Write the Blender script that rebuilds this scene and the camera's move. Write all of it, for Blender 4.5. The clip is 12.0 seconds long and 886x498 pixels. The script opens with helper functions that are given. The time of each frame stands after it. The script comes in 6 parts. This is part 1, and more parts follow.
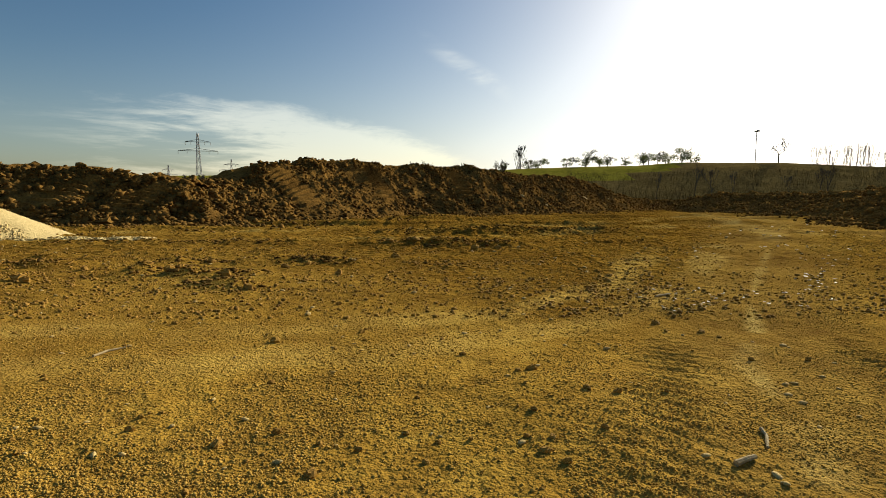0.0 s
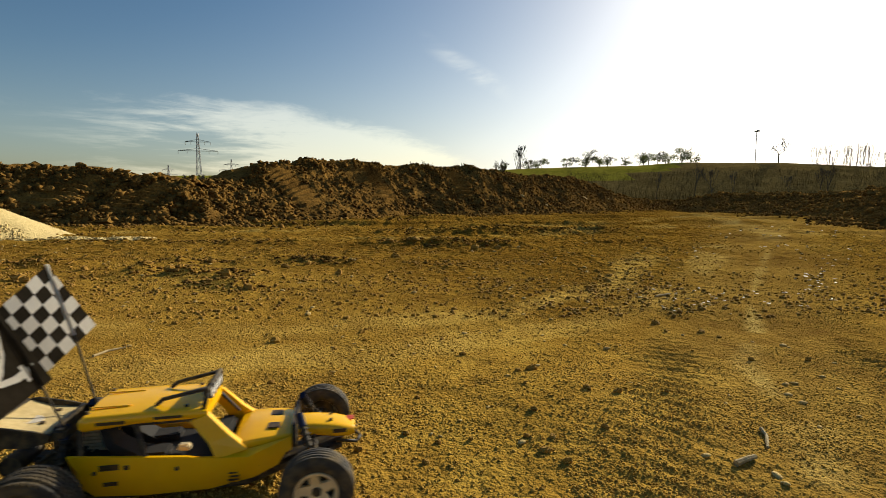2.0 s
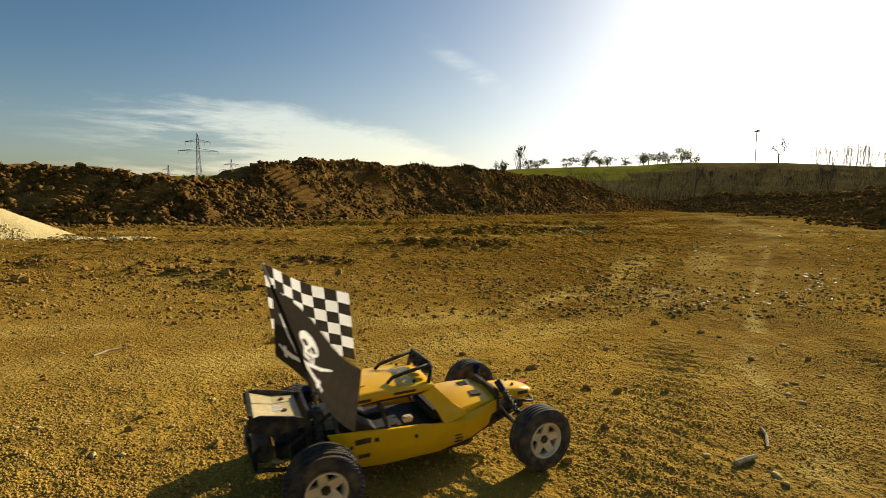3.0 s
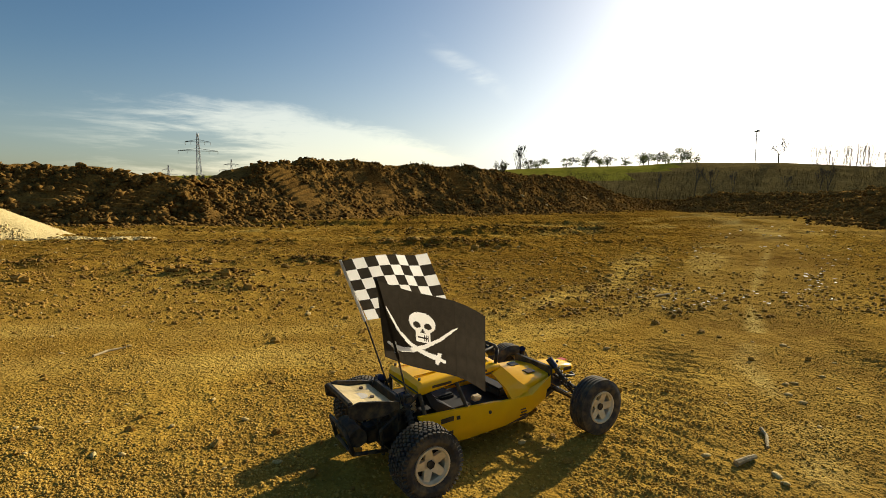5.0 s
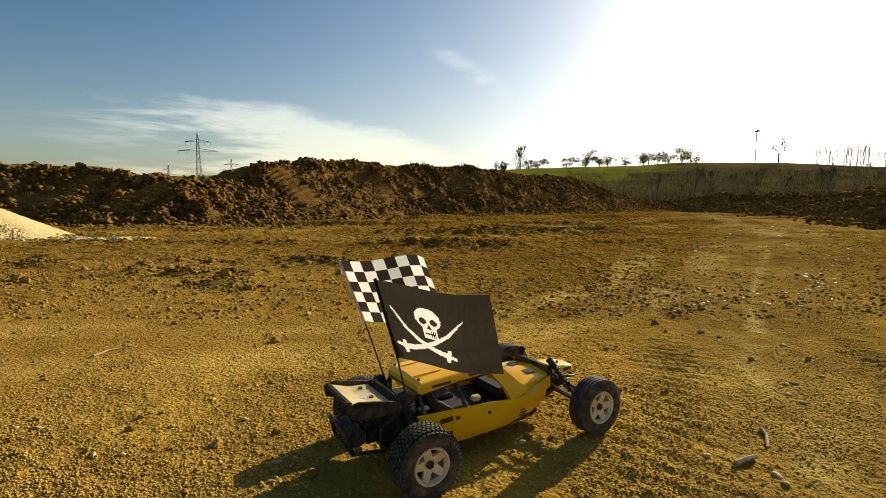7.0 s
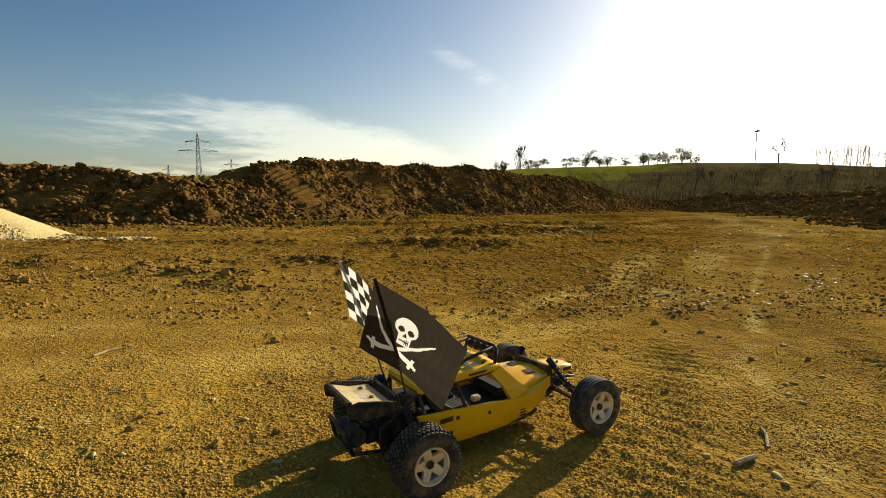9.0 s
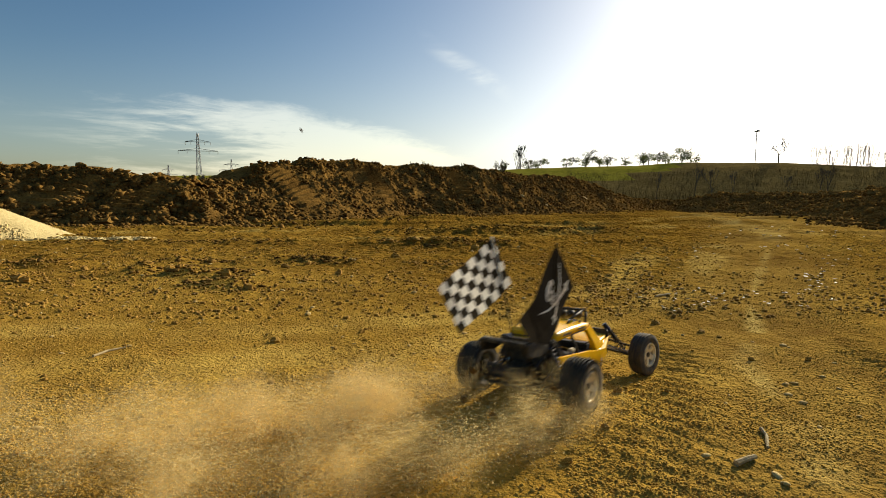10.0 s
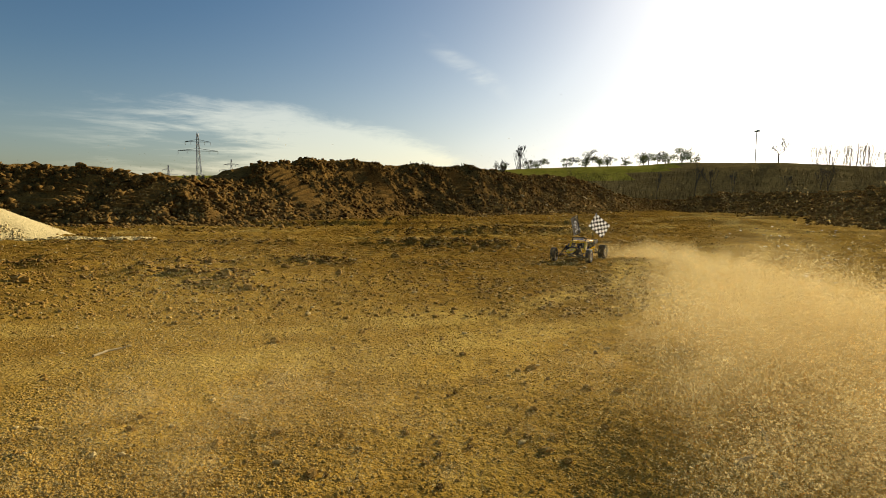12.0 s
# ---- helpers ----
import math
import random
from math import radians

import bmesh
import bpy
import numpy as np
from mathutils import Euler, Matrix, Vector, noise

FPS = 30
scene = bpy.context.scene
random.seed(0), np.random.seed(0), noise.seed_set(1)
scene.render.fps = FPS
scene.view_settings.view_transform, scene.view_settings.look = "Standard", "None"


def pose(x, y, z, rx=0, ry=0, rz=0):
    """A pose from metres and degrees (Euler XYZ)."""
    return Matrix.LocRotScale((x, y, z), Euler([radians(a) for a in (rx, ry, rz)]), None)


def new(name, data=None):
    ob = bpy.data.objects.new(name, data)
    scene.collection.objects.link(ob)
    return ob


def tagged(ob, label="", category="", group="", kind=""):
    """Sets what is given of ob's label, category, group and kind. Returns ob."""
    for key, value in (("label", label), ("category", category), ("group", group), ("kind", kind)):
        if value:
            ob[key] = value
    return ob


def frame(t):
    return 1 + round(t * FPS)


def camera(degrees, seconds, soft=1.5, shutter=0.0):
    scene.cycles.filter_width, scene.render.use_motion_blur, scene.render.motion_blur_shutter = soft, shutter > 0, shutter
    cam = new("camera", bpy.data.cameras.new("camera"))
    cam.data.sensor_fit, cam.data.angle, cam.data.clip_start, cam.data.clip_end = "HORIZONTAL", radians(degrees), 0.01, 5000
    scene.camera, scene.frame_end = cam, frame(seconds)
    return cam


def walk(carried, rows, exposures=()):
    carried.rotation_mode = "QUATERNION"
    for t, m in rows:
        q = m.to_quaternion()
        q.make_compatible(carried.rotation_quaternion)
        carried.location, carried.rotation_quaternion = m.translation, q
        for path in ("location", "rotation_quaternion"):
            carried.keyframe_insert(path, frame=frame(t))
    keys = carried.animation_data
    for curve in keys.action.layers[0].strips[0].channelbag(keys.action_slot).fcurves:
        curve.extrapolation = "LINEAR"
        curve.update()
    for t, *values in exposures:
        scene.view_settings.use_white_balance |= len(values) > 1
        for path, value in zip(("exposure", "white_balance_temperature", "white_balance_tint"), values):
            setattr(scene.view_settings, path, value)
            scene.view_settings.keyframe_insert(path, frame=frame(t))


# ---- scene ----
HEAD_H = 0.73
cam = camera(80, 12.0, soft=0.45, shutter=0.35)
walk(cam, [(0, pose(0, 0, HEAD_H, 90 - 5.2, 0, 0)), (12, pose(0, 0, HEAD_H, 90 - 5.2, 0, 0))], exposures=((0, 0.22), (2.5, 0.24), (5, 0.35), (9.6, 0.37), (10.6, 0.28), (11.6, 0.14), (12, 0.12)))

# ---- sky and sun ----
SUN_AZ, SUN_EL = radians(43), radians(24)
world = bpy.data.worlds.new("sky")
scene.world = world
world.use_nodes = True


def sky_nodes():
    nt = world.node_tree
    n, l = nt.nodes, nt.links
    bg = n["Background"]
    sky = n.new("ShaderNodeTexSky")
    sky.sky_type = "NISHITA"
    sky.sun_disc = False
    sky.sun_elevation, sky.sun_rotation = SUN_EL, SUN_AZ
    sky.air_density, sky.dust_density, sky.ozone_density = 1.1, 1.3, 1.4
    tc = n.new("ShaderNodeTexCoord")
    sep = n.new("ShaderNodeSeparateXYZ")
    l.new(tc.outputs["Generated"], sep.inputs[0])
    # thin high cloud low over the horizon, drawn out along the wind, and a few loose wisps
    def math_node(op, a, b=None):
        q = n.new("ShaderNodeMath"); q.operation = op
        for k, v in enumerate((a, b)):
            if v is None:
                continue
            if isinstance(v, (int, float)):
                q.inputs[k].default_value = v
            else:
                l.new(v, q.inputs[k])
        return q.outputs[0]
    def step(v, lo, hi):
        q = n.new("ShaderNodeMapRange"); q.interpolation_type = "SMOOTHSTEP"
        q.inputs[1].default_value, q.inputs[2].default_value = lo, hi
        l.new(v, q.inputs[0])
        return q.outputs[0]
    def streaks(scale, turn, offset, freq, detail, warp):
        mp = n.new("ShaderNodeMapping")
        mp.inputs["Rotation"].default_value = (0, radians(turn), 0)
        mp.inputs["Scale"].default_value, mp.inputs["Location"].default_value = scale, offset
        l.new(tc.outputs["Generated"], mp.inputs[0])
        no = n.new("ShaderNodeTexNoise")
        no.inputs["Scale"].default_value, no.inputs["Detail"].default_value = freq, detail
        no.inputs["Roughness"].default_value, no.inputs["Distortion"].default_value = 0.64, warp
        l.new(mp.outputs[0], no.inputs["Vector"])
        return no.outputs["Fac"]
    low = streaks((1.6, 1.0, 13.0), 7, (0.4, 0.0, 0.3), 2.6, 10, 0.35)
    # the bank of cloud: an arched upper edge that sinks towards the sun, broken into streaks at its far end
    off = math_node("ADD", sep.outputs["X"], 0.37)
    arch = math_node("ADD", math_node("MULTIPLY", math_node("MULTIPLY", off, off), 0.56), math_node("ADD", sep.outputs["Z"], -0.177))
    fray = streaks((1.0, 1.0, 4.0), 6, (0.9, 0.2, 0.5), 9.0, 8, 0.4)
    arch = math_node("ADD", arch, math_node("MULTIPLY", math_node("SUBTRACT", fray, 0.5), 0.075))
    body = step(math_node("MULTIPLY", arch, -1.0), -0.004, 0.034)
    fill = step(sep.outputs["X"], -0.50, -0.20)
    ahead = step(sep.outputs["Y"], 0.2, 0.5)
    cover = step(math_node("ADD", low, math_node("MULTIPLY", fill, 0.26)), 0.43, 0.66)
    thick = math_node("MULTIPLY", math_node("MULTIPLY", body, ahead), math_node("MULTIPLY", cover, step(sep.outputs["X"], -0.66, -0.42)))
    high = streaks((1.0, 1.0, 3.4), -38, (2.2, 0.7, 0.4), 2.2, 9, 0.9)
    wisp = math_node("MULTIPLY", step(high, 0.64, 0.82), 0.5)
    cloud = math_node("MAXIMUM", math_node("MULTIPLY", thick, 0.92), wisp)
    # a single drawn-out wisp higher up
    slope = math_node("ADD", sep.outputs["Z"], math_node("MULTIPLY", sep.outputs["X"], 0.55))
    band = math_node("MULTIPLY", step(slope, 0.236, 0.258), step(math_node("MULTIPLY", slope, -1.0), -0.285, -0.264))
    span = math_node("MULTIPLY", math_node("MULTIPLY", step(sep.outputs["X"], -0.05, 0.03), step(math_node("MULTIPLY", sep.outputs["X"], -1.0), -0.135, -0.07)), step(sep.outputs["Y"], 0.3, 0.6))
    lone = math_node("MULTIPLY", math_node("MULTIPLY", band, span), step(streaks((1.0, 1.0, 3.0), 30, (0.1, 0.0, 0.0), 7.0, 9, 0.6), 0.38, 0.66))
    cloud = math_node("MAXIMUM", cloud, math_node("MULTIPLY", lone, 0.5))
    # the glare round the sun is whiter than the open blue
    bw = n.new("ShaderNodeRGBToBW"); l.new(sky.outputs[0], bw.inputs[0])
    pale = n.new("ShaderNodeMapRange")
    pale.inputs[1].default_value, pale.inputs[2].default_value, pale.inputs[3].default_value, pale.inputs[4].default_value = 3.0, 10.0, 1.32, 0.45
    l.new(bw.outputs[0], pale.inputs[0])
    hue = n.new("ShaderNodeHueSaturation"); l.new(pale.outputs[0], hue.inputs["Saturation"])
    l.new(sky.outputs[0], hue.inputs["Color"])
    lift = n.new("ShaderNodeMapRange")
    lift.inputs[1].default_value, lift.inputs[2].default_value, lift.inputs[3].default_value, lift.inputs[4].default_value = 2.5, 8.0, 0.78, 1.12
    l.new(bw.outputs[0], lift.inputs[0]); l.new(lift.outputs[0], hue.inputs["Value"])
    mix = n.new("ShaderNodeMix"); mix.data_type = "RGBA"
    l.new(cloud, mix.inputs[0])
    l.new(hue.outputs[0], mix.inputs[6])
    cl = n.new("ShaderNodeVectorMath"); cl.operation = "MULTIPLY_ADD"
    l.new(sky.outputs[0], cl.inputs[0])
    cl.inputs[1].default_value = (1.0, 0.96, 0.86)
    cl.inputs[2].default_value = (3.6, 3.25, 2.65)
    l.new(cl.outputs[0], mix.inputs[7])
    l.new(mix.outputs[2], bg.inputs["Color"])
    bg.inputs["Strength"].default_value = 0.085


sky_nodes()
sun = new("sun", bpy.data.lights.new("sun", "SUN"))
sun.data.energy, sun.data.angle, sun.data.color = 5.0, radians(0.6), (1.0, 0.88, 0.66)
sun_way = Vector((math.sin(SUN_AZ) * math.cos(SUN_EL), math.cos(SUN_AZ) * math.cos(SUN_EL), math.sin(SUN_EL)))
sun.rotation_euler = sun_way.to_track_quat("Z", "Y").to_euler()


# ---- materials ----
def base_mat(name, rough=0.6, metal=0.0):
    m = bpy.data.materials.new(name)
    m.use_nodes = True
    b = m.node_tree.nodes["Principled BSDF"]
    b.inputs["Roughness"].default_value, b.inputs["Metallic"].default_value = rough, metal
    return m, m.node_tree.nodes, m.node_tree.links, b


def grain(name, a, b_, scale=8.0, rough=0.6, metal=0.0, bump=0.2, fine=60.0, dist=0.01, contrast=(0.35, 0.65), spec=0.5, per_object=0.0, dust=0.0):
    """Two-scale coloured noise with a fine relief."""
    m, n, l, b = base_mat(name, rough, metal)
    b.inputs["Specular IOR Level"].default_value = spec
    tc = n.new("ShaderNodeTexCoord")
    n1, n2 = n.new("ShaderNodeTexNoise"), n.new("ShaderNodeTexNoise")
    n1.inputs["Scale"].default_value, n1.inputs["Detail"].default_value = scale, 6
    n2.inputs["Scale"].default_value, n2.inputs["Detail"].default_value = fine, 5
    for q in (n1, n2):
        l.new(tc.outputs["Object"], q.inputs["Vector"])
    add = n.new("ShaderNodeMath"); add.operation = "MULTIPLY_ADD"
    add.inputs[1].default_value = 0.5
    l.new(n2.outputs["Fac"], add.inputs[0])
    half = n.new("ShaderNodeMath"); half.operation = "MULTIPLY"; half.inputs[1].default_value = 0.5
    l.new(n1.outputs["Fac"], half.inputs[0]); l.new(half.outputs[0], add.inputs[2])
    src = add.outputs[0]
    if per_object:
        oi = n.new("ShaderNodeObjectInfo")
        geo = n.new("ShaderNodeNewGeometry")
        sm = n.new("ShaderNodeMath"); sm.operation = "ADD"
        l.new(oi.outputs["Random"], sm.inputs[0]); l.new(geo.outputs["Random Per Island"], sm.inputs[1])
        po = n.new("ShaderNodeMath"); po.operation = "MULTIPLY_ADD"; po.inputs[1].default_value = per_object
        l.new(sm.outputs[0], po.inputs[0])
        off = n.new("ShaderNodeMath"); off.operation = "SUBTRACT"; off.inputs[1].default_value = per_object
        l.new(src, off.inputs[0]); l.new(off.outputs[0], po.inputs[2])
        src = po.outputs[0]
    rp = n.new("ShaderNodeMapRange")
    rp.inputs[1].default_value, rp.inputs[2].default_value = contrast
    l.new(src, rp.inputs[0])
    mx = n.new("ShaderNodeMix"); mx.data_type = "RGBA"
    mx.inputs[6].default_value, mx.inputs[7].default_value = (*a, 1), (*b_, 1)
    l.new(rp.outputs[0], mx.inputs[0])
    col = mx.outputs[2]
    if dust:
        n3 = n.new("ShaderNodeTexNoise")
        n3.inputs["Scale"].default_value, n3.inputs["Detail"].default_value = scale * 2.3, 8
        l.new(tc.outputs["Object"], n3.inputs["Vector"])
        r3 = n.new("ShaderNodeMapRange")
        r3.inputs[1].default_value, r3.inputs[2].default_value, r3.inputs[4].default_value = 0.42, 0.72, dust
        l.new(n3.outputs["Fac"], r3.inputs[0])
        m3 = n.new("ShaderNodeMix"); m3.data_type = "RGBA"
        m3.inputs[7].default_value = (0.33, 0.23, 0.09, 1)
        l.new(r3.outputs[0], m3.inputs[0]); l.new(col, m3.inputs[6])
        col = m3.outputs[2]
        rr = n.new("ShaderNodeMath"); rr.operation = "MULTIPLY_ADD"
        rr.inputs[1].default_value, rr.inputs[2].default_value = 0.5, rough
        l.new(r3.outputs[0], rr.inputs[0]); l.new(rr.outputs[0], b.inputs["Roughness"])
    l.new(col, b.inputs["Base Color"])
    if bump:
        bp = n.new("ShaderNodeBump")
        bp.inputs["Strength"].default_value, bp.inputs["Distance"].default_value = bump, dist
        l.new(src if not per_object else add.outputs[0], bp.inputs["Height"])
        l.new(bp.outputs[0], b.inputs["Normal"])
    return m


def soil_mat():
    """Trodden clay: dry and dark patches, packed tracks, crumbs, painted shade of far clods."""
    m, n, l, b = base_mat("clay_soil", 0.9)
    b.inputs["Specular IOR Level"].default_value = 0.0
    tc = n.new("ShaderNodeTexCoord")
    big, mid, fine = (n.new("ShaderNodeTexNoise") for _ in range(3))
    for q, s, d in ((big, 0.55, 6), (mid, 6.0, 8), (fine, 70.0, 6)):
        q.inputs["Scale"].default_value, q.inputs["Detail"].default_value = s, d
        q.inputs["Roughness"].default_value = 0.62
        l.new(tc.outputs["Object"], q.inputs["Vector"])
    rp = n.new("ShaderNodeValToRGB")
    rp.color_ramp.elements[0].position, rp.color_ramp.elements[0].color = 0.33, (0.192, 0.101, 0.018, 1)
    rp.color_ramp.elements[1].position, rp.color_ramp.elements[1].color = 0.68, (0.565, 0.374, 0.066, 1)
    e = rp.color_ramp.elements.new(0.5); e.color = (0.382, 0.225, 0.036, 1)
    s1 = n.new("ShaderNodeMath"); s1.operation = "MULTIPLY_ADD"; s1.inputs[1].default_value = 0.45
    s2 = n.new("ShaderNodeMath"); s2.operation = "MULTIPLY_ADD"; s2.inputs[1].default_value = 0.35
    s3 = n.new("ShaderNodeMath"); s3.operation = "MULTIPLY"; s3.inputs[1].default_value = 0.20
    l.new(fine.outputs["Fac"], s3.inputs[0])
    l.new(mid.outputs["Fac"], s2.inputs[0]); l.new(s3.outputs[0], s2.inputs[2])
    l.new(big.outputs["Fac"], s1.inputs[0]); l.new(s2.outputs[0], s1.inputs[2])
    at = n.new("ShaderNodeAttribute"); at.attribute_name = "packed"
    s4 = n.new("ShaderNodeMath"); s4.operation = "MULTIPLY_ADD"; s4.inputs[1].default_value = -0.055
    l.new(at.outputs["Fac"], s4.inputs[0]); l.new(s1.outputs[0], s4.inputs[2])
    l.new(s4.outputs[0], rp.inputs[0])
    co = n.new("ShaderNodeAttribute"); co.attribute_name = "dug"
    st = n.new("ShaderNodeAttribute"); st.attribute_name = "streak"
    sm = n.new("ShaderNodeMix"); sm.data_type = "RGBA"
    sm.inputs[7].default_value = (0.66, 0.47, 0.115, 1)
    sk = n.new("ShaderNodeMath"); sk.operation = "MULTIPLY"
    l.new(st.outputs["Fac"], sk.inputs[0]); l.new(mid.outputs["Fac"], sk.inputs[1])
    # multiplies in the brown of dug soil and the painted shade of far clods
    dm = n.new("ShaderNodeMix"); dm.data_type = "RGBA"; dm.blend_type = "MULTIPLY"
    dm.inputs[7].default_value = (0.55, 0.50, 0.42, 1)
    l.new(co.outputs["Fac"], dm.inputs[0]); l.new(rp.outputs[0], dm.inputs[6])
    l.new(sk.outputs[0], sm.inputs[0]); l.new(dm.outputs[2], sm.inputs[6])
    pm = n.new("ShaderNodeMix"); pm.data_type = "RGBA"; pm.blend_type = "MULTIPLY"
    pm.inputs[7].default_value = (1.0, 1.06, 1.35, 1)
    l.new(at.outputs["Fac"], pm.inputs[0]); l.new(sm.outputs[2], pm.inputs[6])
    l.new(pm.outputs[2], b.inputs["Base Color"])
    # crumbly relief: rounded grains of two sizes over a fine grain
    v1, v2 = n.new("ShaderNodeTexVoronoi"), n.new("ShaderNodeTexVoronoi")
    v1.inputs["Scale"].default_value, v2.inputs["Scale"].default_value = 42, 105
    wp = n.new("ShaderNodeVectorMath"); wp.operation = "MULTIPLY_ADD"
    wp.inputs[1].default_value = (0.03, 0.03, 0.03)
    l.new(mid.outputs["Color"], wp.inputs[0]); l.new(tc.outputs["Object"], wp.inputs[2])
    for q in (v1, v2):
        l.new(wp.outputs[0], q.inputs["Vector"])
    h1 = n.new("ShaderNodeMath"); h1.operation = "MULTIPLY_ADD"; h1.inputs[1].default_value = -1.0
    h2 = n.new("ShaderNodeMath"); h2.operation = "MULTIPLY_ADD"; h2.inputs[1].default_value = -0.55
    l.new(fine.outputs["Fac"], h2.inputs[2]); l.new(v2.outputs["Distance"], h2.inputs[0])
    l.new(v1.outputs["Distance"], h1.inputs[0]); l.new(h2.outputs[0], h1.inputs[2])
    v3 = n.new("ShaderNodeTexVoronoi"); v3.inputs["Scale"].default_value = 11
    l.new(wp.outputs[0], v3.inputs["Vector"])
    cw = n.new("ShaderNodeMath"); cw.operation = "MULTIPLY"
    l.new(v3.outputs["Distance"], cw.inputs[0]); l.new(co.outputs["Fac"], cw.inputs[1])
    h3 = n.new("ShaderNodeMath"); h3.operation = "MULTIPLY_ADD"; h3.inputs[1].default_value = -5.0
    l.new(cw.outputs[0], h3.inputs[0]); l.new(h1.outputs[0], h3.inputs[2])
    bp = n.new("ShaderNodeBump")
    bp.inputs["Strength"].default_value, bp.inputs["Distance"].default_value = 0.8, 0.009
    l.new(h3.outputs[0], bp.inputs["Height"]); l.new(bp.outputs[0], b.inputs["Normal"])
    rr = n.new("ShaderNodeMapRange")
    rr.inputs[3].default_value, rr.inputs[4].default_value = 0.97, 0.85
    l.new(at.outputs["Fac"], rr.inputs[0]); l.new(rr.outputs[0], b.inputs["Roughness"])
    return m


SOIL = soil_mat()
MOUND = grain("dug_earth", (0.052, 0.028, 0.008), (0.27, 0.150, 0.036), 1.1, 0.95, bump=0.8, fine=14, dist=0.08, spec=0.0)
CLOD = grain("earth_clod", (0.062, 0.034, 0.010), (0.29, 0.165, 0.042), 3.0, 0.95, bump=0.7, fine=40, dist=0.02, per_object=0.09, spec=0.0)
CRUMB = grain("soil_crumb", (0.20, 0.112, 0.025), (0.51, 0.325, 0.070), 9.0, 0.95, bump=0.5, fine=160, dist=0.004, per_object=0.14, spec=0.0)
STONE = grain("pale_stone", (0.38, 0.255, 0.075), (0.64, 0.48, 0.20), 12.0, 0.85, bump=0.4, fine=90, dist=0.004, per_object=0.1, spec=0.08)
CHIP = grain("white_chip", (0.62, 0.53, 0.36), (0.86, 0.78, 0.58), 20.0, 0.5, bump=0.2, fine=120, dist=0.002, per_object=0.05)
GRAVEL = grain("pale_gravel", (0.52, 0.38, 0.13), (0.86, 0.69, 0.32), 30.0, 0.85, bump=0.9, fine=45, dist=0.03, per_object=0.10)
WOOD = grain("weathered_wood", (0.20, 0.15, 0.07), (0.50, 0.40, 0.22), 40.0, 0.85, bump=0.6, fine=150, dist=0.002, spec=0.08)
BARK = grain("bark", (0.055, 0.050, 0.040), (0.125, 0.112, 0.088), 3.0, 0.95, bump=0.5, fine=20, dist=0.03, spec=0.1)
LEAF = grain("leaves", (0.052, 0.064, 0.014), (0.12, 0.140, 0.034), 1.5, 0.7, bump=0, per_object=0.12)
GRASS = grain("meadow_grass", (0.13, 0.125, 0.016), (0.26, 0.235, 0.034), 0.12, 0.95, bump=0.5, fine=1.2, dist=0.3, spec=0.0)
BRUSHLAND = grain("brush_slope", (0.095, 0.068, 0.024), (0.190, 0.140, 0.048), 0.25, 0.95, bump=0.6, fine=2.0, dist=0.3, spec=0.0)
SCRUB = grain("scrub_twigs", (0.085, 0.064, 0.028), (0.16, 0.122, 0.052), 1.0, 0.95, bump=0, spec=0.0)
STEEL = grain("galvanised_steel", (0.22, 0.23, 0.24), (0.36, 0.37, 0.38), 2.0, 0.5, 0.6, bump=0)


# ---- mesh helpers ----
def lattice(ix, iy, seed):
    h = (ix.astype(np.int64) * 374761393 + iy.astype(np.int64) * 668265263 + seed * 974711) & 0x7FFFFFFF
    h = ((h ^ (h >> 13)) * 1274126177) & 0x7FFFFFFF
    h = h ^ (h >> 16)
    return (h & 0xFFFF) / 65535.0


def vnoise(x, y, seed=0):
    """Smooth value noise, 0 to 1."""
    x, y = np.asarray(x, float), np.asarray(y, float)
    ix, iy = np.floor(x), np.floor(y)
    fx, fy = x - ix, y - iy
    fx, fy = fx * fx * (3 - 2 * fx), fy * fy * (3 - 2 * fy)
    a, b = lattice(ix, iy, seed), lattice(ix + 1, iy, seed)
    c, d = lattice(ix, iy + 1, seed), lattice(ix + 1, iy + 1, seed)
    return (a * (1 - fx) + b * fx) * (1 - fy) + (c * (1 - fx) + d * fx) * fy


def fbm(x, y, octaves=4, seed=0):
    out, amp, tot = 0.0, 1.0, 0.0
    for k in range(octaves):
        ca, sa = math.cos(0.6 * k), math.sin(0.6 * k)
        out = out + amp * vnoise((x * ca - y * sa) * 2 ** k + 17.3 * k, (x * sa + y * ca) * 2 ** k, seed + k)
        tot += amp
        amp *= 0.5
    return out / tot


def sheet(name, X, Y, Z, material, smooth=True):
    """A grid mesh from three equal arrays."""
    r, c = X.shape
    me = bpy.data.meshes.new(name)
    co = np.stack([X, Y, Z], -1).reshape(-1, 3)
    i = np.arange(r * c).reshape(r, c)
    quads = np.stack([i[:-1, :-1], i[:-1, 1:], i[1:, 1:], i[1:, :-1]], -1).reshape(-1, 4)
    me.vertices.add(len(co)); me.vertices.foreach_set("co", co.astype(np.float32).ravel())
    me.loops.add(quads.size); me.loops.foreach_set("vertex_index", quads.astype(np.int32).ravel())
    me.polygons.add(len(quads))
    me.polygons.foreach_set("loop_start", np.arange(0, quads.size, 4, dtype=np.int32))
    me.polygons.foreach_set("use_smooth", np.full(len(quads), smooth))
    me.update(calc_edges=True)
    me.materials.append(material)
    return new(name, me)


